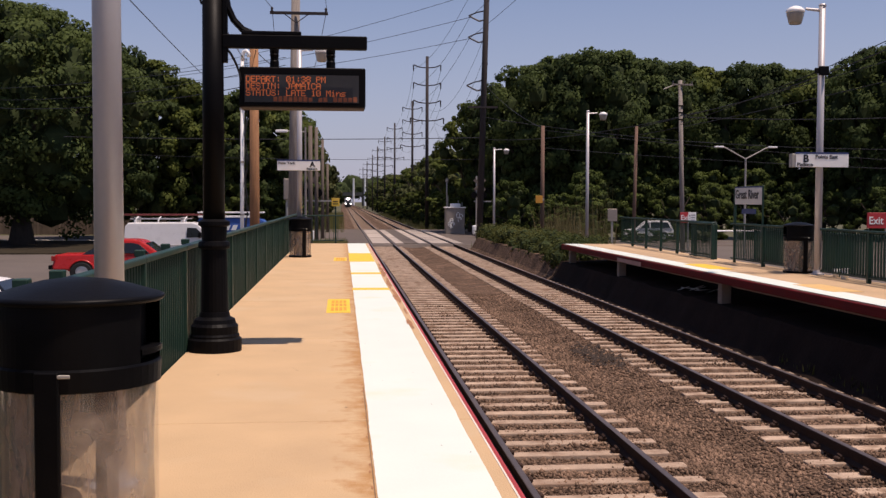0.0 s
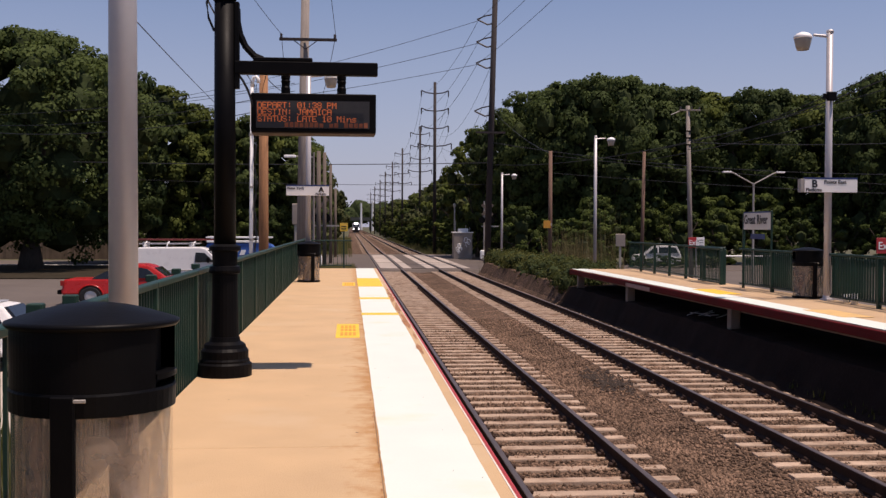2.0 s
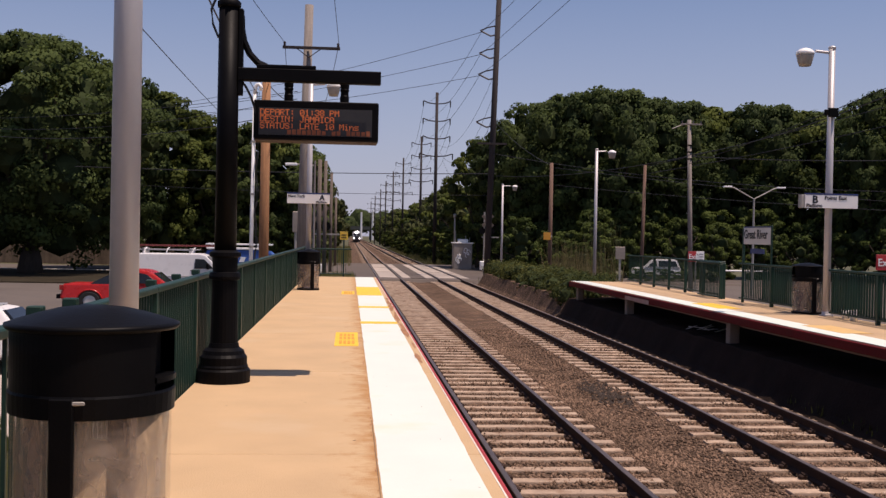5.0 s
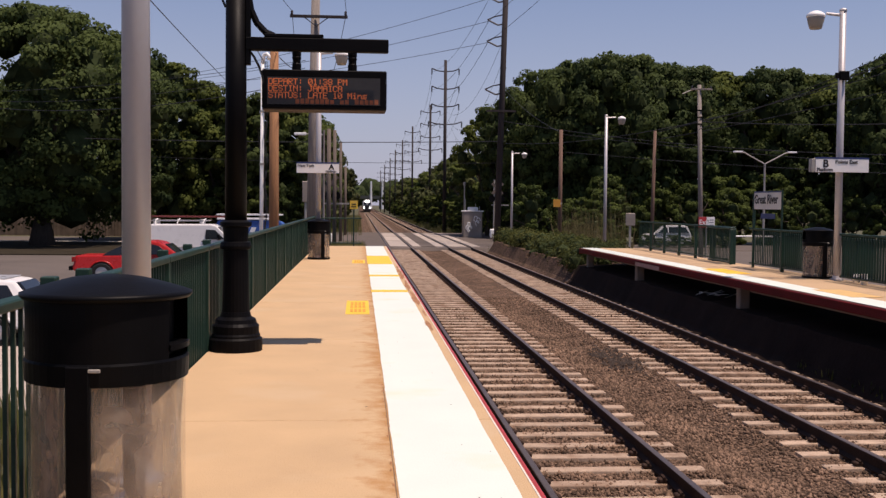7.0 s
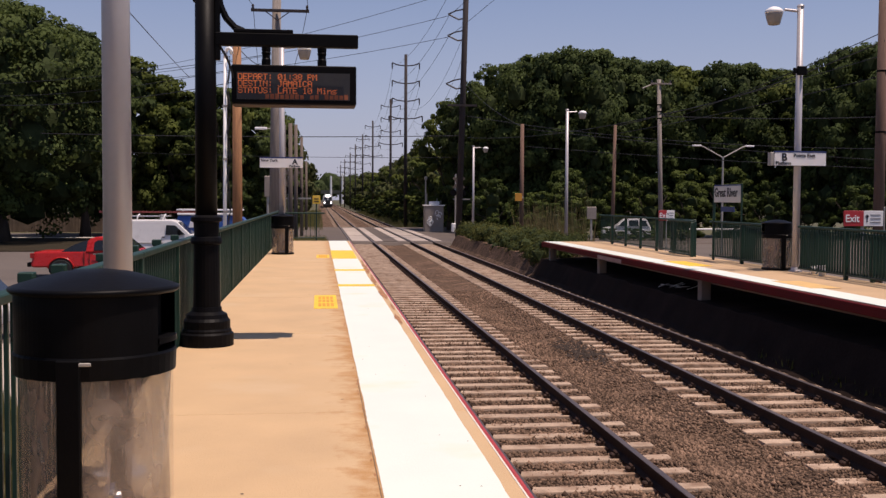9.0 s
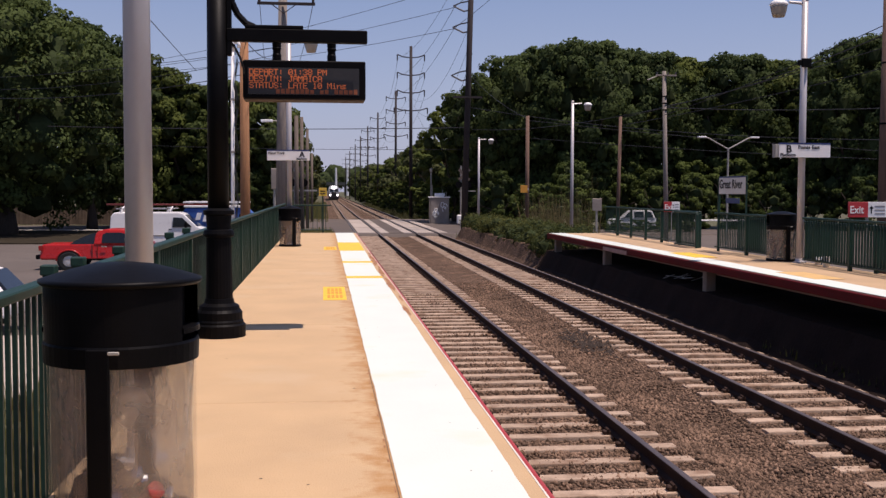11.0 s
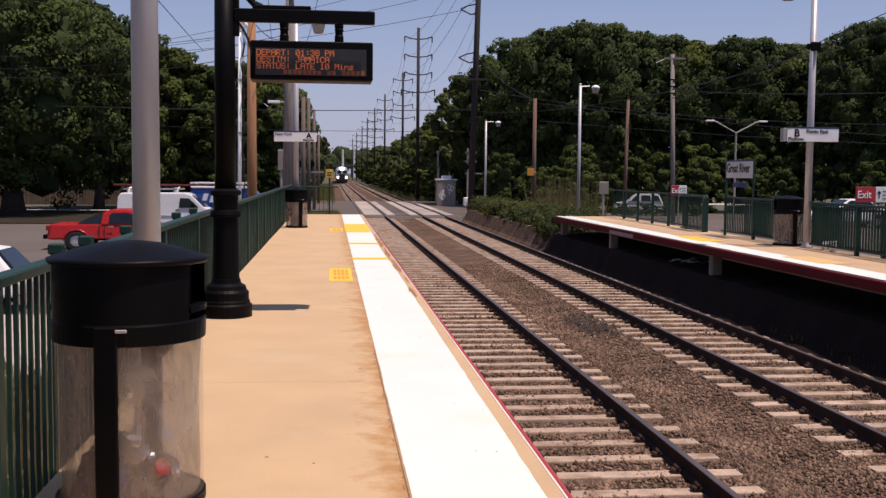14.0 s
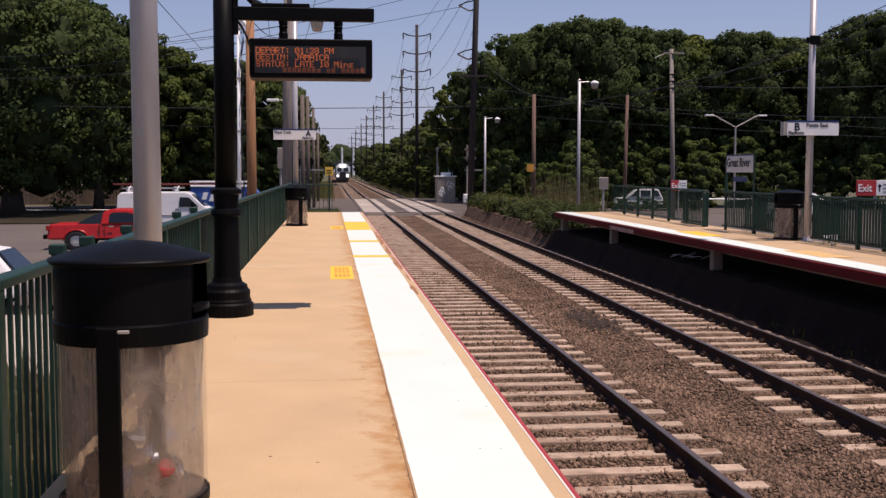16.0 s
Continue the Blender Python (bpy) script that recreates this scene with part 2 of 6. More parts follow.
def gravel_mat(name, color):
    """Crushed stone: one tone per stone, dark gaps, patches of dirt."""
    m = bpy.data.materials.new(name)
    m.use_nodes = True
    n, l = m.node_tree.nodes, m.node_tree.links
    b = n["Principled BSDF"]
    geo = n.new("ShaderNodeNewGeometry")
    vo = n.new("ShaderNodeTexVoronoi")
    vo.inputs["Scale"].default_value = 24
    l.new(geo.outputs["Position"], vo.inputs["Vector"])
    big = n.new("ShaderNodeTexNoise")
    big.inputs["Scale"].default_value, big.inputs["Detail"].default_value = 1.1, 6
    l.new(geo.outputs["Position"], big.inputs["Vector"])
    sep = n.new("ShaderNodeSeparateColor")
    l.new(vo.outputs["Color"], sep.inputs[0])
    tone = n.new("ShaderNodeMapRange")
    tone.inputs[3].default_value, tone.inputs[4].default_value = 0.5, 1.5
    l.new(sep.outputs[0], tone.inputs[0])
    gap = n.new("ShaderNodeMapRange")
    gap.inputs[1].default_value, gap.inputs[2].default_value = 0.35, 0.75
    gap.inputs[3].default_value, gap.inputs[4].default_value = 1.0, 0.25
    l.new(vo.outputs["Distance"], gap.inputs[0])
    dirt = n.new("ShaderNodeMapRange")
    dirt.inputs[1].default_value, dirt.inputs[2].default_value = 0.35, 0.7
    dirt.inputs[3].default_value, dirt.inputs[4].default_value = 0.6, 1.3
    l.new(big.outputs[0], dirt.inputs[0])
    v = tone.outputs[0]
    for o in (gap, dirt):
        mu = n.new("ShaderNodeMath")
        mu.operation = "MULTIPLY"
        l.new(v, mu.inputs[0])
        l.new(o.outputs[0], mu.inputs[1])
        v = mu.outputs[0]
    mix = n.new("ShaderNodeMix")
    mix.data_type, mix.blend_type = "RGBA", "MULTIPLY"
    mix.inputs[0].default_value = 1.0
    mix.inputs[6].default_value = (*color, 1)
    l.new(v, mix.inputs[7])
    l.new(mix.outputs[2], b.inputs["Base Color"])
    b.inputs["Roughness"].default_value, b.inputs["Specular IOR Level"].default_value = 0.95, 0.15
    bp = n.new("ShaderNodeBump")
    bp.inputs["Strength"].default_value, bp.inputs["Distance"].default_value = 1.0, 0.03
    bp.invert = True
    l.new(vo.outputs["Distance"], bp.inputs["Height"])
    l.new(bp.outputs[0], b.inputs["Normal"])
    return m


M_BALLAST = gravel_mat("ballast_bed", (0.198, 0.124, 0.082))


def stone_mat(name, color):
    """Loose crushed stones, each of its own tone, some greyer."""
    m = bpy.data.materials.new(name)
    m.use_nodes = True
    n, l = m.node_tree.nodes, m.node_tree.links
    b = n["Principled BSDF"]
    geo = n.new("ShaderNodeNewGeometry")
    tone = n.new("ShaderNodeMapRange")
    tone.inputs[3].default_value, tone.inputs[4].default_value = 0.35, 1.75
    l.new(geo.outputs["Random Per Island"], tone.inputs[0])
    big = n.new("ShaderNodeTexNoise")
    big.inputs["Scale"].default_value, big.inputs["Detail"].default_value = 0.9, 5
    l.new(geo.outputs["Position"], big.inputs["Vector"])
    dirt = n.new("ShaderNodeMapRange")
    dirt.inputs[1].default_value, dirt.inputs[2].default_value = 0.35, 0.68
    dirt.inputs[3].default_value, dirt.inputs[4].default_value = 0.68, 1.3
    l.new(big.outputs[0], dirt.inputs[0])
    mu = n.new("ShaderNodeMath")
    mu.operation = "MULTIPLY"
    l.new(tone.outputs[0], mu.inputs[0])
    l.new(dirt.outputs[0], mu.inputs[1])
    mix = n.new("ShaderNodeMix")
    mix.data_type, mix.blend_type = "RGBA", "MULTIPLY"
    mix.inputs[0].default_value = 1.0
    mix.inputs[6].default_value = (*color, 1)
    l.new(mu.outputs[0], mix.inputs[7])
    l.new(mix.outputs[2], b.inputs["Base Color"])
    b.inputs["Roughness"].default_value, b.inputs["Specular IOR Level"].default_value = 0.95, 0.2
    return m


M_STONE = stone_mat("ballast_stone", (0.150, 0.095, 0.064))
# soil made near-black: the shade below the far platform is in its colour
M_SHADESOIL = mat("soil_with_shade", (0.020, 0.0125, 0.0095), 0.95, vary=0.5, scale=1.5, fine=20, bump=0.8, stain=(0.022, 0.016, 0.012), stain_at=0.6, world_space=True, spec=0.08)
M_GROUND = mat("dry_earth_and_grass", (0.075, 0.072, 0.03), 0.95, vary=0.45, scale=0.4, fine=9, bump=0.6, stain=(0.11, 0.085, 0.05), stain_at=0.55, world_space=True)
M_ASPHALT = mat("sunlit_asphalt", (0.115, 0.093, 0.078), 0.9, vary=0.22, scale=0.25, fine=14, bump=0.3, stain=(0.075, 0.061, 0.052), stain_at=0.54, world_space=True)
M_ROAD = mat("road_asphalt", (0.105, 0.082, 0.068), 0.9, vary=0.2, scale=0.4, fine=14, bump=0.3, world_space=True)
M_PANEL = mat("crossing_panel", (0.40, 0.335, 0.285), 0.85, vary=0.18, scale=0.8, fine=20, bump=0.2, world_space=True, rand=0.12)
M_LINE = mat("parking_line", (0.68, 0.62, 0.55), 0.8, vary=0.15, world_space=True)
M_LEAF = leaf_mat("leaves", (0.026, 0.044, 0.017), (0.086, 0.116, 0.034))
M_LEAF_O = leaf_mat("olive_leaves", (0.032, 0.052, 0.014), (0.115, 0.138, 0.030))
M_LEAF_D = leaf_mat("dusky_leaves", (0.036, 0.048, 0.019), (0.110, 0.120, 0.048))
M_LEAF_L = leaf_mat("light_leaves", (0.028, 0.048, 0.013), (0.090, 0.118, 0.028))
M_YEW = leaf_mat("hedge_leaves", (0.024, 0.042, 0.012), (0.105, 0.108, 0.030))
M_DRYTWIG = leaf_mat("dry_hedge_twigs", (0.07, 0.038, 0.018), (0.14, 0.085, 0.04), 0.1)
M_GRASS = leaf_mat("grass_blades", (0.07, 0.10, 0.026), (0.19, 0.17, 0.066))
M_REED = leaf_mat("dry_reeds", (0.20, 0.15, 0.075), (0.12, 0.12, 0.045))
# dark tone of the filler lumps that stand for shade inside foliage
M_CORE = mat("crown_fill_shade", (0.034, 0.046, 0.018), 1.0, vary=0.4, scale=1, fine=5, bump=0.5, spec=0.1)
M_BARK = mat("bark", (0.055, 0.04, 0.03), 0.95, vary=0.4, scale=2, fine=12, bump=0.8, stretch=(4, 4, 1))
M_CARRED = mat("red_car_paint", (0.44, 0.014, 0.009), 0.28, vary=0.06, bump=0)
M_CARWHITE = mat("white_car_paint", (0.82, 0.80, 0.78), 0.3, vary=0.05, bump=0)
M_CARSILVER = mat("silver_car_paint", (0.58, 0.58, 0.60), 0.3, metal=0.4, vary=0.05, bump=0)
M_CARBLUE = mat("blue_truck_paint", (0.03, 0.10, 0.36), 0.35, vary=0.06, bump=0)
M_CARGLASS = mat("car_glass", (0.012, 0.014, 0.017), 0.08, vary=0.1, bump=0)
M_TYRE = mat("tyre_rubber", (0.016, 0.016, 0.016), 0.85, vary=0.2)
M_RIM = mat("wheel_rim", (0.62, 0.61, 0.60), 0.35, metal=0.4, vary=0.1, bump=0)
M_CHROME = mat("chrome", (0.7, 0.7, 0.7), 0.15, metal=1.0, vary=0.05, bump=0)
M_LADDER = mat("dull_red_ladder", (0.16, 0.03, 0.025), 0.7, vary=0.15)
M_TAIL = mat("tail_lamp", (0.35, 0.02, 0.02), 0.2, vary=0.1, bump=0)
M_TRAIN = mat("train_white", (0.42, 0.42, 0.43), 0.35, metal=0.2, vary=0.08, scale=1, bump=0)
M_TRAINDARK = mat("train_dark", (0.02, 0.02, 0.024), 0.45, vary=0.2, bump=0)
M_HEADLIGHT = mat("headlight", (1.0, 0.97, 0.9), 0.3, vary=0.02, bump=0, glow=9.0)
M_FENCEWOOD = mat("weathered_boards", (0.165, 0.12, 0.088), 0.9, vary=0.3, scale=2, fine=25, bump=0.4, world_space=True, rand=0.2)
M_CABINET = mat("cabinet_metal", (0.34, 0.29, 0.25), 0.55, metal=0.3, vary=0.2, scale=1.5, fine=20, bump=0.05)
M_BRIDGE = mat("bridge_steel", (0.05, 0.055, 0.05), 0.8, vary=0.2, scale=0.3)
M_MONO = mat("pale_monopole", (0.7, 0.7, 0.7), 0.5, vary=0.05, bump=0)


# ---- building blocks ----
def mesh_of(name, bm, material, smooth=False):
    me = bpy.data.meshes.new(name)
    bm.normal_update()
    bm.to_mesh(me)
    bm.free()
    for m in material if isinstance(material, (list, tuple)) else [material]:
        me.materials.append(m)
    if smooth:
        for p in me.polygons:
            p.use_smooth = True
    return me


def thing(name, at, label, category, group="", kind="", turn=0):
    ob = new(name)
    ob.matrix_basis = pose(*at, 0, 0, turn)
    ob.empty_display_size = 0.2
    return tagged(ob, label, category, group, kind)


def part(name, bm, material, parent, label="", smooth=False):
    ob = new(name, mesh_of(name, bm, material, smooth))
    ob.parent = parent
    if label:
        tagged(ob, label)
    return ob


def solo(name, bm, material, label, category, at=(0, 0, 0), group="", kind="", smooth=False, turn=0):
    ob = new(name, mesh_of(name, bm, material, smooth))
    ob.matrix_basis = pose(*at, 0, 0, turn)
    return tagged(ob, label, category, group, kind)


def box(x0, x1, y0, y1, z0, z1, bevel=0.0, bm=None, seg=1):
    own = bmesh.new()
    bmesh.ops.create_cube(own, size=1, matrix=Matrix.Translation(((x0 + x1) / 2, (y0 + y1) / 2, (z0 + z1) / 2))
                          @ Matrix.Diagonal((x1 - x0, y1 - y0, z1 - z0, 1)))
    if bevel:
        bmesh.ops.bevel(own, geom=own.edges[:], offset=bevel, segments=seg, affect="EDGES", profile=0.6)
    return join(bm, own)


def join(bm, own):
    if bm is None:
        return own
    me = bpy.data.meshes.new("tmp")
    own.to_mesh(me)
    own.free()
    bm.from_mesh(me)
    bpy.data.meshes.remove(me)
    return bm


def tube(p, q, r0, r1=None, seg=10, bm=None, cap=True):
    """A tapered round bar from p to q."""
    p, q = Vector(p), Vector(q)
    own = bmesh.new()
    d = q - p
    bmesh.ops.create_cone(own, cap_ends=cap, segments=seg, radius1=r0, radius2=r0 if r1 is None else r1, depth=d.length,
                          matrix=Matrix.Translation((p + q) / 2) @ d.to_track_quat("Z", "Y").to_matrix().to_4x4())
    return join(bm, own)


def lathe(rows, seg=24, bm=None, a0=0.0, a1=2 * math.pi, x=0, y=0, cap=True):
    """A turned body from (radius, z) rows."""
    own = bmesh.new()
    full = abs(a1 - a0 - 2 * math.pi) < 1e-6
    n = seg if full else seg + 1
    rings = []
    for r, z in rows:
        rings.append([own.verts.new((x + r * math.cos(a0 + (a1 - a0) * k / seg), y + r * math.sin(a0 + (a1 - a0) * k / seg), z)) for k in range(n)])
    for a, b in zip(rings, rings[1:]):
        for k in range(seg):
            j = (k + 1) % n
            own.faces.new((a[k], a[j], b[j], b[k]))
    if full and cap:
        if rows[0][0] > 1e-4:
            own.faces.new(rings[0][::-1])
        if rows[-1][0] > 1e-4:
            own.faces.new(rings[-1])
    bmesh.ops.remove_doubles(own, verts=own.verts[:], dist=1e-5)
    bmesh.ops.recalc_face_normals(own, faces=own.faces[:])
    return join(bm, own)


def pipe(points, r, seg=8, bm=None):
    """A bent bar through points."""
    own = bmesh.new()
    pts = [Vector(p) for p in points]
    rings = []
    for k, p in enumerate(pts):
        d = (pts[min(k + 1, len(pts) - 1)] - pts[max(k - 1, 0)]).normalized()
        q = d.to_track_quat("Z", "Y")
        rings.append([own.verts.new(p + q @ Vector((r * math.cos(2 * math.pi * i / seg), r * math.sin(2 * math.pi * i / seg), 0))) for i in range(seg)])
    for a, b in zip(rings, rings[1:]):
        for i in range(seg):
            own.faces.new((a[i], a[(i + 1) % seg], b[(i + 1) % seg], b[i]))
    own.faces.new(rings[0][::-1])
    own.faces.new(rings[-1])
    bmesh.ops.recalc_face_normals(own, faces=own.faces[:])
    return join(bm, own)


def prism(profile, x0, x1, bevel=0.0, bm=None, inset=0.0):
    """A (y, z) outline drawn out from x0 to x1; inset narrows the upper points."""
    own = bmesh.new()
    zs = [z for _, z in profile]
    lo, hi = min(zs), max(zs)
    k = lambda z: inset * (z - lo) / (hi - lo)
    a = [own.verts.new((x0 + k(z), y, z)) for y, z in profile]
    b = [own.verts.new((x1 - k(z), y, z)) for y, z in profile]
    own.faces.new(a)
    own.faces.new(b[::-1])
    for i in range(len(a)):
        j = (i + 1) % len(a)
        own.faces.new((a[j], a[i], b[i], b[j]))
    bmesh.ops.recalc_face_normals(own, faces=own.faces[:])
    if bevel:
        bmesh.ops.bevel(own, geom=own.edges[:], offset=bevel, segments=2, affect="EDGES", profile=0.6)
    return join(bm, own)


def text(words, size, material, parent, m, align="LEFT", name="lettering", wide=1.0, bold=0.0):
    """Raised letters in the built-in font, turned into a mesh."""
    cu = bpy.data.curves.new("tmp", "FONT")
    cu.body, cu.size, cu.align_x, cu.extrude, cu.offset = words, size, align, 0.003, bold
    cu.resolution_u = 3
    tmp = bpy.data.objects.new("tmp", cu)
    scene.collection.objects.link(tmp)
    bpy.context.view_layer.update()
    me = bpy.data.meshes.new_from_object(tmp.evaluated_get(bpy.context.evaluated_depsgraph_get()))
    bpy.data.objects.remove(tmp)
    bpy.data.curves.remove(cu)
    me.transform(m @ Matrix.Diagonal((wide, 1, 1, 1)))
    me.materials.clear()
    me.materials.append(material)
    ob = new(name, me)
    ob.parent = parent
    return ob


FACE_CAM = Matrix.Rotation(radians(90), 4, "X")            # letters that face -y
FACE_TRACK = Matrix.Rotation(radians(-90), 4, "Z") @ FACE_CAM  # letters that face -x


def cards(name, centres, normals, size, aspect=1.0, rng=None, bend=0.25, shade=None):
    """Many small bent leaves as one mesh: arrays of centres and normals; shade: the normals of the spray that each leaf belongs to."""
    rng = rng or np.random.default_rng(1)
    n = len(centres)
    nor = normals / np.maximum(np.linalg.norm(normals, axis=1, keepdims=True), 1e-6)
    ref = rng.normal(size=(n, 3))
    u = np.cross(nor, ref)
    u /= np.maximum(np.linalg.norm(u, axis=1, keepdims=True), 1e-6)
    w = np.cross(nor, u)
    s = (size * rng.uniform(0.6, 1.35, n))[:, None]
    p0 = centres - u * s * 0.5
    p1 = centres + w * s * 0.36 * aspect + nor * s * bend * 0.3
    p2 = centres + u * s * 0.5
    p3 = centres - w * s * 0.36 * aspect - nor * s * bend * 0.3
    v = np.stack([p0, p3, p2, p1], 1).reshape(-1, 3)
    me = bpy.data.meshes.new(name)
    me.vertices.add(4 * n)
    me.loops.add(4 * n)
    me.polygons.add(n)
    me.vertices.foreach_set("co", v.astype(np.float32).ravel())
    me.loops.foreach_set("vertex_index", np.arange(4 * n, dtype=np.int32))
    me.polygons.foreach_set("loop_start", np.arange(0, 4 * n, 4, dtype=np.int32))
    me.polygons.foreach_set("loop_total", np.full(n, 4, dtype=np.int32))
    me.update(calc_edges=True)
    if shade is not None:
        shade = shade / np.maximum(np.linalg.norm(shade, axis=1, keepdims=True), 1e-6)
        me.polygons.foreach_set("use_smooth", np.ones(n, dtype=bool))
        me.normals_split_custom_set(np.repeat(shade, 4, axis=0).tolist())
    return me


# ---- ground and track ----
GZ = -1.75      # yards on both sides
RZ = -1.22      # top of rail
CREST = -1.425  # ballast between the ties

bm = bmesh.new()
bmesh.ops.create_grid(bm, x_segments=40, y_segments=40, size=2500, matrix=Matrix.Translation((0, 0, GZ - 0.05)))
solo("ground", bm, M_GROUND, "dry earth and rough grass round the station", "ground", kind="structure")

solo("parking_lot", box(-95, -2.3, -12, 66.5, GZ - 0.2, GZ), M_ASPHALT, "sun-bleached asphalt parking lot", "parking lot", kind="structure")
solo("side_walk", box(-17, -2.7, 16.6, 23.8, GZ - 0.1, GZ + 0.1, 0.02), mat("pale_walk_concrete", (0.46, 0.39, 0.32), 0.9, vary=0.15, scale=1.2, fine=50, bump=0.3, world_space=True), "pale concrete walk between lot and platform", "pavement", kind="structure")
solo("grass_bed", box(-17, -2.7, 6, 16.58, GZ - 0.1, GZ + 0.08, 0.02), M_GROUND, "rough grass bed beside the platform", "verge", kind="structure")
solo("far_parking_lot", box(13.5, 90, 10, 66.5, GZ - 0.2, -1.3), M_ASPHALT, "sun-bleached asphalt lot behind the platform", "parking lot", kind="structure")
solo("road", prism([(67.5, GZ - 0.2), (68.6, -1.27), (105.5, -1.27), (106.6, GZ - 0.2)], -12.5, 13.6), M_ROAD, "grey asphalt of the level crossing", "road", kind="structure")
solo("road", prism([(67.5, GZ - 0.2), (68.6, -1.27), (76.5, -1.27), (77.6, GZ - 0.2)], 13.61, 120), M_ROAD, "grey asphalt road over the level crossing", "road", kind="structure")
solo("side_road", box(-120, -12.4, 87.2, 99, GZ - 0.2, GZ + 0.06), M_ASPHALT, "sunlit asphalt side road behind the lot", "road", kind="structure")
# bed added for the dark band here; its colour includes the trees' shade
solo("shade_bed", box(-95, -12.6, 66.0, 86.6, GZ - 0.1, GZ + 0.08, 0.02), mat("mulch_with_tree_shade", (0.035, 0.028, 0.018), 0.95, vary=0.4, scale=0.6, fine=10, bump=0.6, world_space=True, spec=0.1), "mulched planting bed at the edge of the lot with tree shade in its dark colour", "planting bed", kind="structure")
for k in range(7):
    x = -16 + k * 2.75
    if k < 5:
        solo("parking_line", box(x, x + 0.15, 39.6, 44.0, GZ, GZ + 0.005), M_LINE, "faded white parking bay line on asphalt", "road marking", group="parking lines", kind="structure")

prof = [(-0.6, GZ - 0.1), (-0.2, CREST - 0.06), (1.3, CREST), (3.9, CREST), (4.6, CREST - 0.05), (5.3, CREST), (7.9, CREST), (8.35, GZ + 0.02), (9.2, GZ - 0.1)]


def bed_z(x, y):
    """Height of the ballast bed."""
    for i in range(len(prof) - 1):
        (xa, za), (xb, zb) = prof[i], prof[i + 1]
        if xa <= x <= xb:
            return za + (zb - za) * (x - xa) / (xb - xa) + (0.035 * noise.noise(Vector((x * 1.3, y * 1.3, 0))) if 0 < i < 7 else 0)
    return CREST


bm = bmesh.new()
ys = [-20 + 0.45 * k for k in range(180)] + [61 + 9 * k for k in range(130)]
grid = []
for y in ys:
    row = []
    for i in range(len(prof) - 1):
        (xa, za), (xb, zb) = prof[i], prof[i + 1]
        for s in range(5):
            x, z = xa + (xb - xa) * s / 5, za + (zb - za) * s / 5
            row.append(bm.verts.new((x, y, z + 0.035 * noise.noise(Vector((x * 1.3, y * 1.3, 0))) if 0 < i < 7 else z)))
    grid.append(row)
for a, b in zip(grid, grid[1:]):
    for i in range(len(a) - 1):
        bm.faces.new((a[i], a[i + 1], b[i + 1], b[i]))
solo("ballast_bed", bm, M_BALLAST, "brown crushed-stone ballast under both tracks", "ballast", kind="structure")
# bank under the far platform; its colour carries the platform's shade
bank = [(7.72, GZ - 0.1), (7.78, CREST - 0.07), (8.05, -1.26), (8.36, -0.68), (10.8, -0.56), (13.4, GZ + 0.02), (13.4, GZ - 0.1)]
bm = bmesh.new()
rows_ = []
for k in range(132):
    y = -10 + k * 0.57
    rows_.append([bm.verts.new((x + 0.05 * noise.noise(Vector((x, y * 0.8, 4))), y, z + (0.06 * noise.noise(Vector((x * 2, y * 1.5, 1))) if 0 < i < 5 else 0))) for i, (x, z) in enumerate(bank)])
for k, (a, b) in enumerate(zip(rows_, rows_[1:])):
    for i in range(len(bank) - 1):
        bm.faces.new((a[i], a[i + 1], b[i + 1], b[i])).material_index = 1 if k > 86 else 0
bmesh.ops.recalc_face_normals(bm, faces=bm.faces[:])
solo("embankment", bm, [M_SHADESOIL, M_BALLAST], "soil bank rising under the platform, shade put into its near-black colour", "soil", kind="structure")

solo("grass_verge", prism([(40.0, GZ - 0.1), (40.6, -1.32), (66.6, -1.3), (67.4, GZ - 0.1)], -6.5, 0.25, bevel=0.05), M_GROUND, "grassy verge past the platform end", "verge", kind="structure")

# loose stones on the ballast, near part
rng = np.random.default_rng(7)
base = bmesh.new()
for p in ((1, 0, 0), (-1, 0, 0), (0, 1, 0), (0, -1, 0), (0, 0, 1), (0, 0, -1)):
    base.verts.new(p)
base.verts.ensure_lookup_table()
for a in (0, 1):
    for b in (2, 3):
        for c in (4, 5):
            base.faces.new([base.verts[i] for i in ((a, b, c) if (a + b + c) % 2 == 0 else (a, c, b))])
base.verts.index_update()
sv = np.array([v.co[:] for v in base.verts])
sf = np.array([[v.index for v in f.verts] for f in base.faces])
base.free()


def stones(name, count, x0, x1, y0, y1, z, rmin, rmax, material, label):
    n = count
    c = np.column_stack([rng.uniform(x0, x1, n), y0 + (y1 - y0) * rng.uniform(0, 1, n) ** 1.6, np.full(n, z)])
    c[:, 2] = [bed_z(a, b) + z for a, b in c[:, :2]]
    r = rng.uniform(rmin, rmax, n)
    jit = rng.uniform(0.6, 1.4, (n, len(sv), 1))
    sq = rng.uniform(0.6, 1.2, (n, 1, 3))
    v = c[:, None, :] + sv[None] * jit * sq * r[:, None, None]
    f = sf[None] + (np.arange(n) * len(sv))[:, None, None]
    me = bpy.data.meshes.new(name)
    vv, ff = v.reshape(-1, 3), f.reshape(-1, 3)
    me.vertices.add(len(vv))
    me.loops.add(ff.size)
    me.polygons.add(len(ff))
    me.vertices.foreach_set("co", vv.astype(np.float32).ravel())
    me.loops.foreach_set("vertex_index", ff.astype(np.int32).ravel())
    me.polygons.foreach_set("loop_start", np.arange(0, ff.size, 3, dtype=np.int32))
    me.polygons.foreach_set("loop_total", np.full(len(ff), 3, dtype=np.int32))
    me.update(calc_edges=True)
    me.materials.append(material)
    return tagged(new(name, me), label, "ballast", kind="stuff")


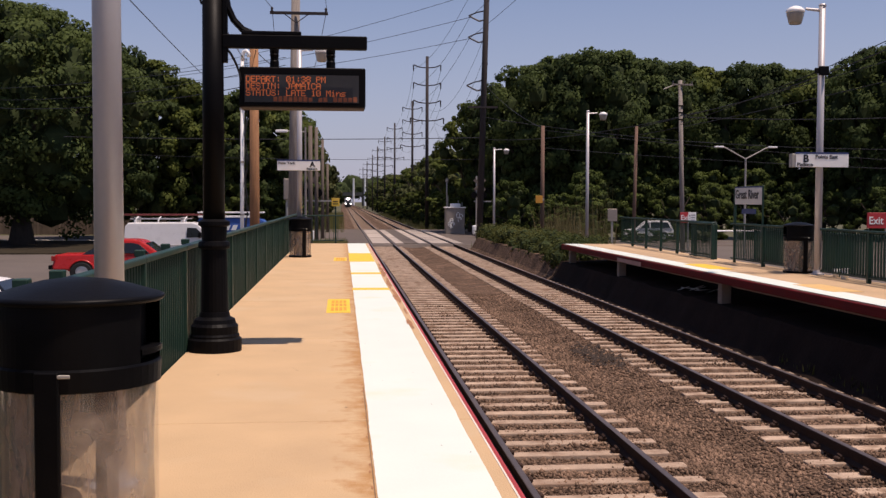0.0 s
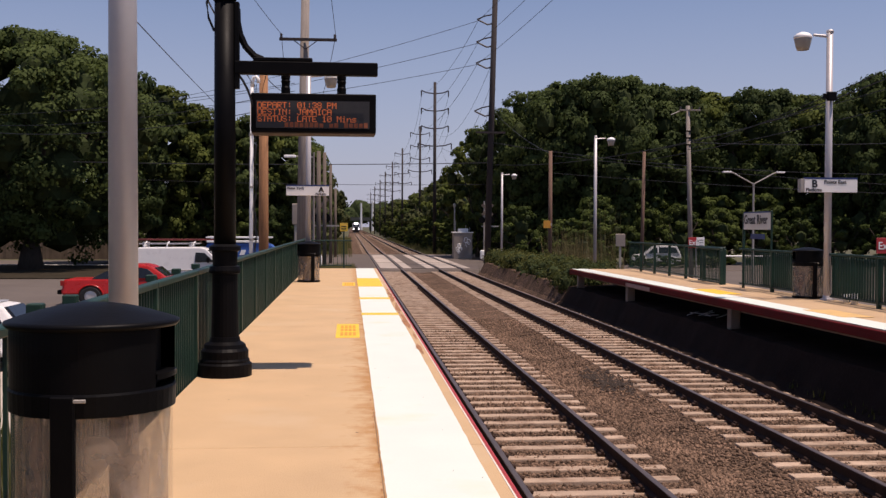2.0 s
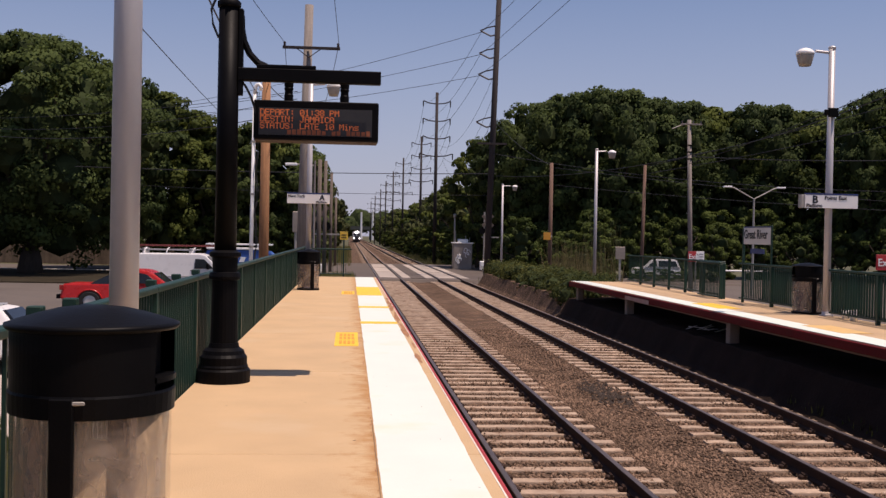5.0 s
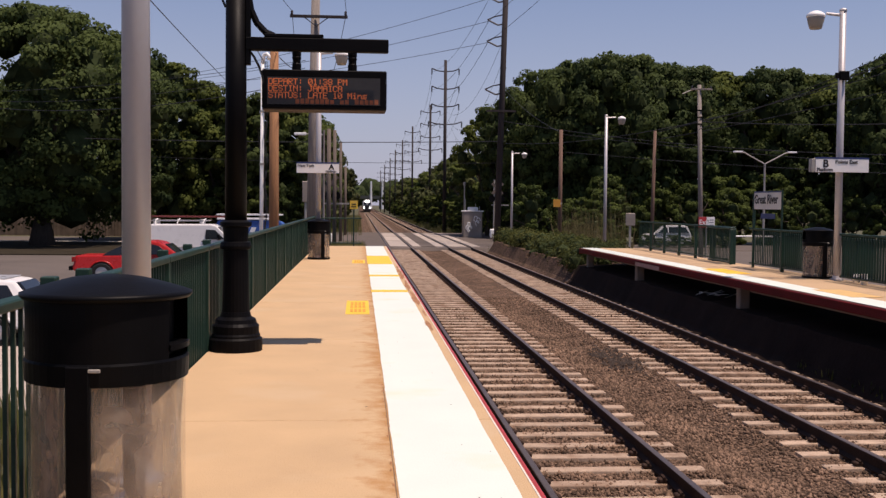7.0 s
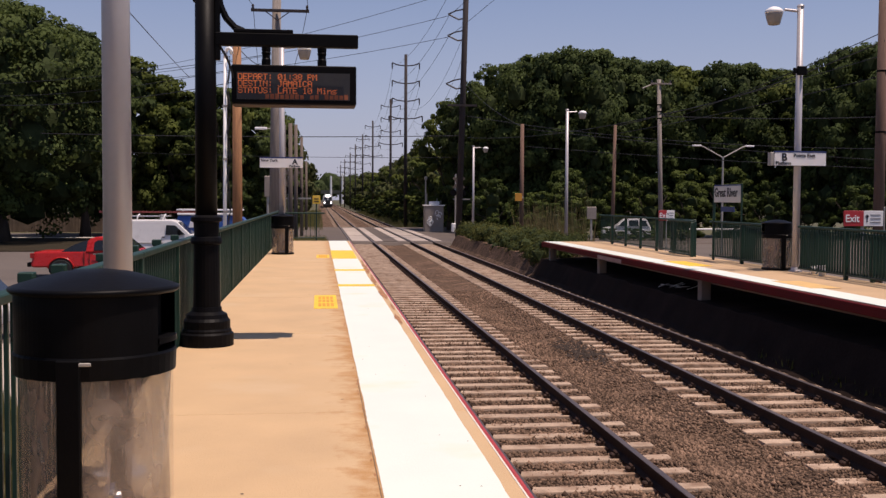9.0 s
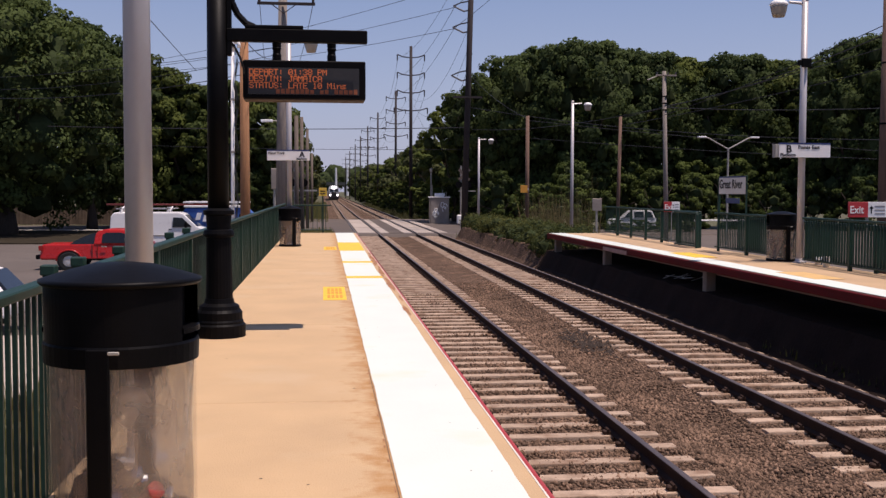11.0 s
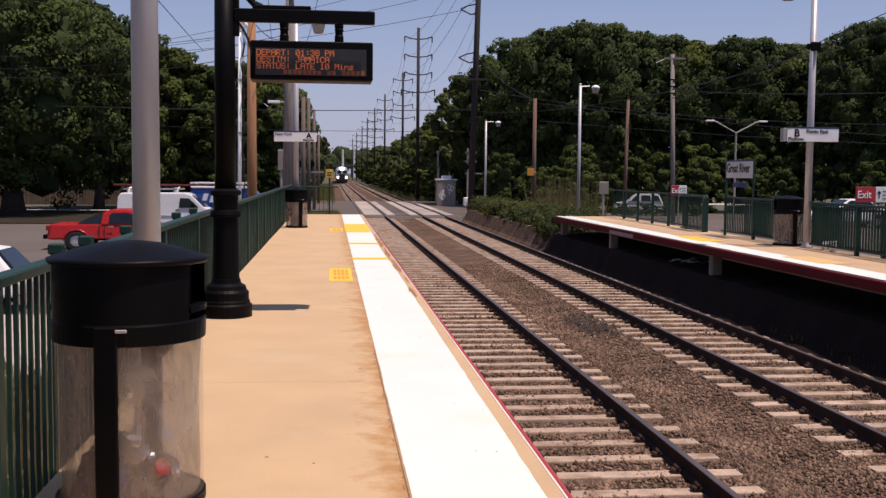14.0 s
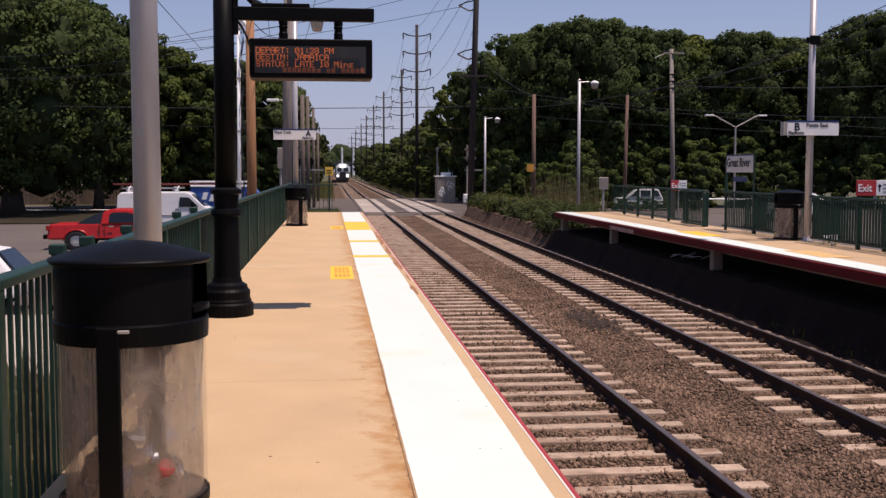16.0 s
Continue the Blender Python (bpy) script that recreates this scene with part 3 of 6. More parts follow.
stones("ballast_stones", 34000, 1.25, 4.6, 6.5, 30, 0.004, 0.014, 0.036, M_STONE, "loose brown ballast stones between the ties")
stones("ballast_stones", 30000, 4.0, 8.0, 8, 34, 0.004, 0.014, 0.036, M_STONE, "loose brown ballast stones between the tracks")

c0 = rng.normal(size=(260, 2)) * np.array([0.22, 0.75]) + np.array([4.95, 19.8])
bm = bmesh.new()
for x, y in c0:
    r = rng.uniform(0.02, 0.05)
    vs = [bm.verts.new((x + r * px * rng.uniform(0.6, 1.3), y + r * py * rng.uniform(0.6, 1.3), CREST + 0.03 + r * pz)) for px, py, pz in ((1, 0, 0), (0, 1, 0), (-1, 0, 0), (0, -1, 0), (0, 0, 0.8))]
    for a, b in ((0, 1), (1, 2), (2, 3), (3, 0)):
        bm.faces.new((vs[a], vs[b], vs[4]))
solo("dark_stones", bm, mat("dark_grey_stone", (0.062, 0.048, 0.04), 0.95, vary=0.5, scale=12, world_space=True, spec=0.1), "small heap of dark oily stones between the tracks", "ballast", kind="stuff")

TIE = 0.61
tie_mesh = mesh_of("tie", prism([(-0.13, -0.2), (0.13, -0.2), (0.105, 0.0), (-0.105, 0.0)], -1.29, 1.29, bevel=0.012), M_TIE)


def rail_bm(x, y0, y1):
    """A flat-bottomed rail: foot, web and head."""
    own = bmesh.new()
    shape = [(-0.07, -0.17), (0.07, -0.17), (0.07, -0.155), (0.012, -0.13), (0.012, -0.045), (0.037, -0.03), (0.037, -0.006), (0.03, 0.0),
             (-0.03, 0.0), (-0.037, -0.006), (-0.037, -0.03), (-0.012, -0.045), (-0.012, -0.13), (-0.07, -0.155)]
    a = [own.verts.new((x + u, y0, RZ + w)) for u, w in shape]
    b = [own.verts.new((x + u, y1, RZ + w)) for u, w in shape]
    for i in range(len(a)):
        j = (i + 1) % len(a)
        f = own.faces.new((a[j], a[i], b[i], b[j]))
        f.material_index = 1 if i in (6, 7, 8) else 0
    bmesh.ops.recalc_face_normals(own, faces=own.faces[:])
    return own


def track(name, xc, label):
    t = thing(name, (xc, 0, 0), label, "railway track", kind="structure")
    for s in (-1, 1):
        part("rail", rail_bm(s * 0.752, -15, 1150), [M_RAIL, M_RAILTOP], t, "rusty steel rail with a worn head")
    for k in range(-19, 150):
        o = new("tie", tie_mesh)
        o.parent = t
        o.location = (random.uniform(-0.02, 0.02), 4.8 + TIE * k + random.uniform(-0.015, 0.015), RZ - 0.172)
        o.rotation_euler = (0, 0, random.uniform(-0.006, 0.006))
    far = bmesh.new()
    for k in range(150, 620):
        y = 4.8 + TIE * k
        vs = [far.verts.new((u, y + w, RZ - 0.18)) for u, w in ((-1.29, -0.105), (1.29, -0.105), (1.29, 0.105), (-1.29, 0.105))]
        far.faces.new(vs)
    tagged(part("far_ties", far, M_TIE, t), kind="stuff")
    clip = bmesh.new()
    for k in range(75):
        y = 4.8 + TIE * k
        for s in (-1, 1):
            for d in (-1, 1):
                box(s * 0.752 + d * 0.115 - 0.05, s * 0.752 + d * 0.115 + 0.05, y - 0.05, y + 0.05, RZ - 0.17, RZ - 0.12, 0.012, bm=clip)
                tube((s * 0.752 + d * 0.10, y - 0.055, RZ - 0.115), (s * 0.752 + d * 0.10, y + 0.055, RZ - 0.105), 0.018, seg=5, bm=clip)
    tagged(part("rail_clips", clip, M_RAIL, t, "rusty spring clips beside the rails"), kind="stuff")
    return t


T1, T2 = 2.61, 6.61
track("railway_track", T1, "near railway track with concrete ties and steel rails")
track("railway_track", T2, "far railway track with concrete ties and steel rails")

# level crossing panels
cross = thing("level_crossing", (0, 0, 0), "pale concrete panels of a level crossing between the rails", "level crossing", kind="structure")
for tx in (T1, T2):
    for k in range(3):
        y0 = 70.2 + k * 10.8
        for x0, x1 in ((tx - 0.60, tx + 0.60), (tx + 0.92, tx + 1.5)) + (((tx - 1.5, tx - 0.92),) if tx == T2 else ()):
            part("panel", box(x0, x1, y0, y0 + 10.1, -1.4, RZ - 0.005, 0.01), M_PANEL, cross)
part("infill", box(T1 + 1.52, T2 - 1.52, 70, 102.5, -1.4, -1.235), M_ROAD, cross, "asphalt between the two tracks")

# ---- platform A ----
XE, XW, YEND = 0.97, -1.655, 39.6
plat = thing("platform_a", (0, 0, 0), "tan concrete station platform with a painted white edge", "platform", kind="structure")
joints = [-6, -1.5, 3.1, 7.6, 12.2, 16.8, 21.4, 26.0, 30.6, 35.2, YEND]
for a, b in zip(joints, joints[1:]):
    part("slab", box(XW, XE, a + 0.006, b - 0.006, -0.3, 0.0, 0.008), M_CONC, plat)
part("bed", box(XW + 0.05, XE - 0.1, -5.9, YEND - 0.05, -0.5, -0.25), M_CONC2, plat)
part("rub_board", box(XE + 0.001, XE + 0.034, -6, YEND, -0.26, -0.012, 0.014, seg=2), M_REDTRIM, plat, "red rub strip along the platform edge")
part("edge_line", box(XE - 0.02, XE - 0.009, -6, YEND, 0.0, 0.003), M_LINE, plat, "thin pale line beside the red strip")
for k in range(10):
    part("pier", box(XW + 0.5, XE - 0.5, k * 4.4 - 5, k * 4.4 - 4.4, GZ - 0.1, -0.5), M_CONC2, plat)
# painted edge, its border wavers where paint has worn away
bm = bmesh.new()
prev = None
for k in range(0, 460):
    y = -6 + k * 0.0991
    l = 0.19 + 0.006 * noise.noise(Vector((0, y * 1.3, 3))) + 0.005 * noise.noise(Vector((2, y * 9, 3)))
    r = 0.858 + 0.005 * noise.noise(Vector((5, y * 0.9, 3))) + 0.005 * noise.noise(Vector((9, y * 4, 3)))
    r -= 0.03 * max(0.0, 1 - abs(y - 21.5) / 5)
    row = [bm.verts.new((l, y, 0.004)), bm.verts.new((r, y, 0.004))]
    if prev:
        bm.faces.new((prev[0], prev[1], row[1], row[0]))
    prev = row
part("edge_paint", bm, M_WHITE, plat, "bright white painted platform edge")
for y0, y1 in ((27.6, 32.0), (22.9, 23.4), (18.8, 19.25)):
    part("edge_band", box(0.18, 0.85, y0, y1, 0.0045, 0.008), M_YELLOW, plat, "yellow painted band across the edge")
part("groove", box(0.174, 0.181, -6, 9.0, 0.0, 0.0025), mat("dirt_in_groove", (0.19, 0.115, 0.06), 0.95, vary=0.5, scale=1.2, fine=30, world_space=True), plat, "dirt-filled groove beside the painted edge")
# rust on the outer border
rs = random.Random(5)
bm = bmesh.new()
for k in range(34):
    y = rs.gauss(21, 3.4)
    w, ln, cx = rs.uniform(0.012, 0.042), rs.uniform(0.15, 0.75), rs.uniform(0.875, 0.925)
    bm.faces.new([bm.verts.new((cx + w * rs.uniform(0.4, 1.2) * math.cos(a), y + ln * rs.uniform(0.45, 1.15) * math.sin(a), 0.006 + 0.00006 * k)) for a in [2 * math.pi * i / 17 for i in range(17)]])
for k in range(60):
    y = rs.uniform(3.5, 22)
    w, ln, cx = rs.uniform(0.003, 0.011), rs.uniform(0.01, 0.07), rs.uniform(0.155, 0.184)
    bm.faces.new([bm.verts.new((cx + w * rs.uniform(0.4, 1.2) * math.cos(a), y + ln * rs.uniform(0.4, 1.15) * math.sin(a), 0.0026 + 0.00002 * k)) for a in [2 * math.pi * i / 15 for i in range(15)]])
tagged(part("rust_patches", bm, M_RUST, plat, "rust patches on the platform's outer edge"), kind="stuff")

bm = bmesh.new()
for k in range(46):
    x, y, r = (rs.uniform(0.2, 0.84), rs.uniform(4, 16), 0.006) if k < 16 else (rs.uniform(-1.5, 0.18), rs.uniform(4, 20), rs.uniform(0.006, 0.014))
    bm.faces.new([bm.verts.new((x + r * rs.uniform(0.6, 1.3) * math.cos(a), y + r * rs.uniform(0.6, 1.6) * math.sin(a), 0.0052 if k < 16 else 0.0015)) for a in [6.283 * i / 7 for i in range(7)]])
tagged(part("specks", bm, mat("dark_specks", (0.12, 0.085, 0.05), 0.9), plat, "small dark gum and dirt specks"), kind="stuff")


def step_mark(y0, y1, label):
    t = thing("floor_marking", (0, 0, 0), label, "floor marking", group="yellow floor markings", kind="structure")
    part("panel", box(-0.235, 0.115, y0, y1, 0.0, 0.004), M_YELLOW, t)
    h = (y1 - y0)
    for i, (a, b) in enumerate(((0.14, 0.36), (0.44, 0.62), (0.68, 0.86))):
        for k in range(4):
            x = -0.17 + 0.062 * k
            part("letter_bar", box(x, x + 0.044, y0 + a * h, y0 + b * h, 0.004, 0.007), M_ORANGE, t)
    return t


step_mark(15.0, 17.1, "worn yellow stencilled warning on the platform")
step_mark(28.0, 29.6, "faded yellow stencilled warning on the platform")


# ---- platform B ----
BX0, BX1 = 8.36, 10.75
platb = thing("platform_b", (0, 0, 0), "tan concrete station platform on piers with a dark red edge", "platform", kind="structure")
for a, b in zip(range(3, 39, 4), range(7, 43, 4)):
    part("slab", box(BX0, BX1, a + 0.006, min(b, 39) - 0.006, -0.16, 0.0, 0.008), M_CONC_B, platb)
part("rub_board", box(BX0 - 0.07, BX0 - 0.002, 3, 39, -0.185, -0.015, 0.01), M_RED, platb, "dark red rub board along the platform edge")
part("end_board", box(BX0 - 0.07, BX1, 39.002, 39.05, -0.22, -0.02, 0.01), M_RED, platb, "dark red board closing the platform end")
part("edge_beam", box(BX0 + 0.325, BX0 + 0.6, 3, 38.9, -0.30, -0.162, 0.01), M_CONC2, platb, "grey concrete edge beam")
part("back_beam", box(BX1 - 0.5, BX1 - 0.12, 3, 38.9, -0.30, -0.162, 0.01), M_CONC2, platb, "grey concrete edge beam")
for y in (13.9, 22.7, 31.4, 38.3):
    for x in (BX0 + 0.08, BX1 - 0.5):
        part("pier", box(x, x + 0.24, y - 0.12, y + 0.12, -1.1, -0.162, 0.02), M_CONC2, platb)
part("edge_paint", box(BX0, BX0 + 0.60, 3, 38.95, 0.0, 0.005), M_WHITE, platb, "bright white painted platform edge")
M_FADED = mat("faded_yellow_paint", (0.66, 0.42, 0.16), 0.7, vary=0.15)
for y0, y1, m in ((24.2, 26.2, M_YELLOW), (17.9, 19.6, M_FADED)):
    part("edge_band", box(BX0 + 0.4, BX0 + 0.98, y0, y1, 0.0055, 0.009), m, platb, "yellow painted mark on the edge")
part("notice", box(BX0 - 0.085, BX0 - 0.071, 28.4, 30.9, -0.19, -0.08), mat("pale_red_notice", (0.42, 0.26, 0.22), 0.6), platb, "faded notice strip on the edge")
bm = bmesh.new()
rl = random.Random(12)
for k in range(7):
    own = box(-rl.uniform(0.03, 0.1), rl.uniform(0.03, 0.1), -rl.uniform(0.1, 0.28), rl.uniform(0.1, 0.28), -0.004, 0.004)
    own.transform(pose(8.95 + rl.uniform(-0.25, 0.35), 26.4 + rl.uniform(-1.2, 1.0), -0.61, rl.uniform(-20, 20), rl.uniform(-25, 25), rl.uniform(0, 180)))
    join(bm, own)
solo("litter", bm, M_SIGNW, "pale paper scraps lying under the platform", "litter", kind="stuff")


# ---- green fences ----
def fence(parent_name, n, x, y0, length, height, label, group, along="y", gap=0.115, thick=0.025, low=0.09):
    """Steel fence sections, each with rails, post and balusters; built once and copied."""
    f = thing(parent_name, (x, y0, 0), label, "fence", group=group)
    part("top_rail", box(-0.045, 0.045, 0.0, length - 0.004, height - 0.05, height, 0.008), M_GREEN, f)
    part("bottom_rail", box(-0.025, 0.025, 0.0, length - 0.004, low, low + 0.04, 0.006), M_GREEN, f)
    part("post", box(-0.04, 0.04, -0.04, 0.04, min(0.0, low - 0.15), height - 0.052, 0.006), M_GREEN, f)
    bal = mesh_of("baluster", box(-thick / 2, thick / 2, -thick / 2, thick / 2, low + 0.04, height - 0.05), M_GREEN)
    k = int((length - 0.12) / gap)
    for i in range(k):
        o = new("baluster", bal)
        o.parent = f
        o.location = (0, 0.1 + gap * (i + 0.3), 0)
    turn = 0 if along == "y" else -90
    f.matrix_basis = pose(x, y0, 0, 0, 0, turn)
    for s in range(1, n):
        copy_thing(f, pose(x, y0 + s * length, 0, 0, 0, turn) if along == "y" else pose(x + s * length, y0, 0, 0, 0, turn))
    return f


fence("platform_fence", 18, -1.68, -2.6, 2.31, 1.13, "dark green steel baluster fence along the tan platform", "platform A fence", thick=0.021, low=-0.10)
fence("end_fence", 1, -1.6, YEND - 0.08, 1.65, 1.07, "grey-green steel railing across the platform end", "platform A end railing", along="x", gap=0.16, thick=0.016)
fence("platform_fence", 6, 10.42, 28.4, 1.68, 1.05, "green steel baluster fence at the back of the platform", "platform B fence", gap=0.115, thick=0.014)
fence("gate_leaf", 1, 10.30, 28.3, 1.9, 1.03, "dark green steel gate leaf folded back against the fence", "platform B gate", gap=0.115, thick=0.022, low=0.03)
fence("platform_fence", 2, 10.42, 22.9, 2.15, 1.05, "green steel baluster fence beside the exit gap", "platform B fence", gap=0.115, thick=0.024)
fence("platform_fence", 5, 10.42, 11.4, 2.1, 1.05, "green steel baluster fence behind the lamp post", "platform B fence", gap=0.115, thick=0.026)
fence("ramp_fence", 4, 12.6, 12.0, 2.6, 0.92, "green steel ramp railing behind the platform", "ramp railings")
fence("ramp_fence", 6, 10.66, 12.0, 2.4, 0.95, "inner green steel handrail fence along the platform back", "back handrails", gap=0.115, thick=0.026)
# outer handrail posts of the ramp behind platform A
post = thing("ramp_post", (-2.06, 6.95, 0), "short dark green box post of the ramp railing", "post", group="ramp posts")
part("shaft", box(-0.035, 0.035, -0.035, 0.035, GZ, 1.03), M_GREEN, post)
part("cap", box(-0.05, 0.05, -0.05, 0.05, 1.03, 1.10, 0.008), M_GREEN, post)
for y in (7.8, 9.35, 10.9, 12.45, 14.0):
    copy_thing(post, pose(-2.06, y, 0))

# ---- black post with the departure board ----
bp = thing("sign_post", (-1.365, 11.33, 0), "black cast-iron post with fluted base and bracket arm", "post")
base = lathe([(0.285, 0.0), (0.285, 0.13), (0.262, 0.15), (0.262, 0.17), (0.25, 0.19), (0.25, 0.27), (0.225, 0.30), (0.215, 0.34), (0.165, 0.37), (0.155, 0.42)], 28)
part("base", base, M_BLACK, bp, "stepped black cast base", smooth=False)
rows = [(0.148, 0.42), (0.135, 1.09), (0.165, 1.10), (0.17, 1.13), (0.16, 1.17), (0.13, 1.18), (0.138, 1.33), (0.168, 1.345), (0.168, 1.385), (0.12, 1.41)]
part("lower_shaft", lathe(rows, 24), M_BLACK, bp, smooth=False)
part("shaft", tube((0, 0, 1.40), (0, 0, 4.0), 0.117, 0.108, 20), M_BLACK, bp, smooth=True)
part("finial", lathe([(0.12, 4.0), (0.125, 4.02), (0.125, 4.06), (0.09, 4.09), (0.06, 4.14), (0.0, 4.19)], 20), M_BLACK, bp, smooth=True)
part("side_plate", box(0.10, 0.155, -0.05, 0.05, 3.07, 3.99, 0.008), M_BLACK, bp)
part("arm", box(0.10, 1.63, -0.055, 0.055, 3.225, 3.365, 0.01), M_BLACK, bp)
part("arm_plate", box(0.30, 0.93, -0.05, 0.05, 3.367, 3.405, 0.006), M_BLACK, bp)
curve = [(0.13, 0, 3.92), (0.135, 0, 3.78), (0.16, 0, 3.65), (0.22, 0, 3.52), (0.31, 0, 3.425), (0.40, 0, 3.386)]
part("brace", pipe(curve, 0.036, 8), M_BLACK, bp, "curved black brace")
part("cable", pipe([(-0.14, 0.0, 4.1), (-0.19, 0.0, 3.98), (-0.17, 0.0, 3.82), (-0.11, 0.0, 3.68)], 0.014, 6), M_WIRE, bp, "slack black cable")
part("cable", pipe([(0.13, 0.0, 3.24), (0.19, 0.02, 3.16), (0.24, 0.06, 3.06), (0.27, 0.12, 2.96), (0.275, 0.16, 2.88)], 0.013, 6), M_WIRE, bp, "slack black cable")
dep = thing("departure_board", (-1.42, 11.57, 0.02), "black departure board with glowing orange diode text hung from the arm", "display board")
for x in (0.685, 1.295):
    part("hanger", lathe([(0.05, 3.031), (0.05, 3.10), (0.044, 3.11), (0.044, 3.15), (0.052, 3.17), (0.044, 3.19), (0.044, 3.19), (0.05, 3.195), (0.05, 3.27)], 12, x=x), M_BLACK, dep)
part("housing", box(0.315, 1.672, -0.10, 0.30, 2.605, 3.03, 0.012), M_BLACK, dep)
part("screen", box(0.372, 1.60, -0.106, -0.099, 2.652, 2.948), M_SCREEN, dep, "dark grey display screen")
# strip added to stand for the display's orange glow at the lower edge
part("lower_glow_edge", box(0.32, 1.66, -0.085, 0.28, 2.596, 2.604), mat("glow_edge_tone", (0.07, 0.04, 0.025), 0.8), dep, "thin brown strip standing for the glow along the lower edge")
PITCH = 0.0537
# five by seven diode patterns, one hexadecimal pair a row
DOTS = {"A": "0e11111f111111", "C": "0e11101010110e", "D": "1e11111111111e", "E": "1f10101e10101f", "I": "0e04040404040e", "J": "0702020202120c",
        "L": "1010101010101f", "M": "111b1515111111", "N": "11191513111111", "P": "1e11111e101010", "R": "1e11111e141211", "S": "0e11100e01110e",
        "T": "1f040404040404", "U": "1111111111110e", "0": "0e11131519110e", "1": "040c040404040e", "3": "0e11010601110e", "8": "0e11110e11110e",
        ":": "00040400040400", "i": "04000c0404040e", "n": "00001619111111", "s": "00000f100e011e"}


def diode_letter(ch, x, z, material, pitch=0.0098):
    """One character of the board: small square diodes on a five by seven grid."""
    own = bmesh.new()
    for r in range(7):
        bits = int(DOTS[ch][2 * r:2 * r + 2], 16)
        for c in range(5):
            if bits >> (4 - c) & 1:
                u, w = x + pitch * c, z + 0.0095 * (6 - r)
                own.faces.new([own.verts.new((u + a * 0.0096, -0.1075, w + b * 0.0093)) for a, b in ((0, 0), (1, 0), (1, 1), (0, 1))])
    return part("display_letter", own, material, dep)


for i, words in enumerate(("DEPART: 01:38 PM", "DESTIN: JAMAICA", "STATUS: LATE 10 Mins")):
    for k, ch in enumerate(words):
        if ch != " ":
            diode_letter(ch, 0.386 + PITCH * k, 2.866 - i * 0.0735, M_LED)
M_LED_DIM = mat("dim_diodes", (0.26, 0.075, 0.03), 0.6, vary=0.4, scale=30, fine=160, bump=0, glow=0.07)
rb = random.Random(17)
for k in range(17):
    if k not in (8, 11):
        x = 0.68 + k * PITCH
        part("display_bar", box(x, x + 0.041, -0.1095, -0.107, 2.660, 2.660 + rb.uniform(0.042, 0.058)), M_LED_DIM, dep)


# ---- lamp posts ----
def lamp_post(x, y, top, side, label, arm=0.62, group="lamp posts", zb=0.0):
    """A round metal post with a short arm and a bowl-shaped lamp; side: +1 to the right, -1 to the left."""
    t = thing("lamp_post", (x, y, 0), label, "street lamp", group=group)
    part("pole", tube((0, 0, zb), (0, 0, top), 0.083, 0.070, 18), M_STEEL, t, smooth=True)
    part("base_flange", lathe([(0.15, zb), (0.15, zb + 0.025), (0.1, zb + 0.04), (0.085, zb + 0.1)], 16), M_STEEL, t)
    part("cap", lathe([(0.078, top - 0.04), (0.085, top), (0.06, top + 0.03), (0, top + 0.04)], 14), M_STEEL, t)
    part("arm", tube((0, 0, top - 0.12), (side * arm * 0.62, 0, top - 0.09), 0.035, 0.03, 10), M_STEEL, t)
    head = part("lamp_head", lathe([(0.19, -0.02), (0.205, 0.0), (0.19, 0.05), (0.12, 0.10), (0.05, 0.125), (0, 0.13)], 18), M_SIGNW, t, "white lamp housing", smooth=True)
    head.location = (side * arm, 0, top - 0.16)
    bowl = part("bowl", lathe([(0.125, -0.27), (0.15, -0.2), (0.185, -0.06), (0.19, -0.022)], 18), M_GLASSLAMP, head, "hazy prismatic lamp bowl", smooth=True)
    return t


lamp_post(-1.292, 5.95, 5.9, 1, "tall round aluminium lamp post beside the waste bin", arm=0.7)
lamp_post(10.53, 22.3, 5.95, -1, "tall aluminium lamp post carrying a platform sign")
lamp_post(-1.22, 30.2, 6.0, 1, "aluminium lamp post at the far end of the platform", arm=0.64)
lamp_post(11.75, 49.5, 5.95, 1, "slim pale lamp post beyond the platform", zb=GZ, arm=0.75)
lamp_post(10.5, 72, 5.3, 1, "slim pale lamp post near the crossing", zb=GZ, arm=0.85)
box_on = solo("junction_box", box(-0.11, 0.11, -0.16, -0.085, 4.40, 4.60, 0.012), M_BLACK, "small black box strapped to the lamp post", "junction box", at=(10.53, 22.3, 0))
part("flood_head", box(-0.20, -0.112, -0.15, -0.09, 4.44, 4.56, 0.01), M_BLACK, box_on)


# ---- signs ----
def platform_sign(x0, x1, y, z0, z1, label):
    t = thing("platform_sign", (x0, y, z0), label, "sign", group="platform signs")
    w, h = x1 - x0, z1 - z0
    part("panel", box(0, w, -0.03, 0.03, 0, h, 0.004), M_SIGNW, t, "white sign panel")
    part("top_band", box(0, w, -0.033, 0.033, h + 0.0, h + 0.035), M_BLUESIGN, t, "dark blue band on the sign")
    part("bracket", box(w * 0.4, w * 0.4 + 0.08, 0.031, 0.09, 0.05, h - 0.05), M_GALV, t)
    return t, w, h


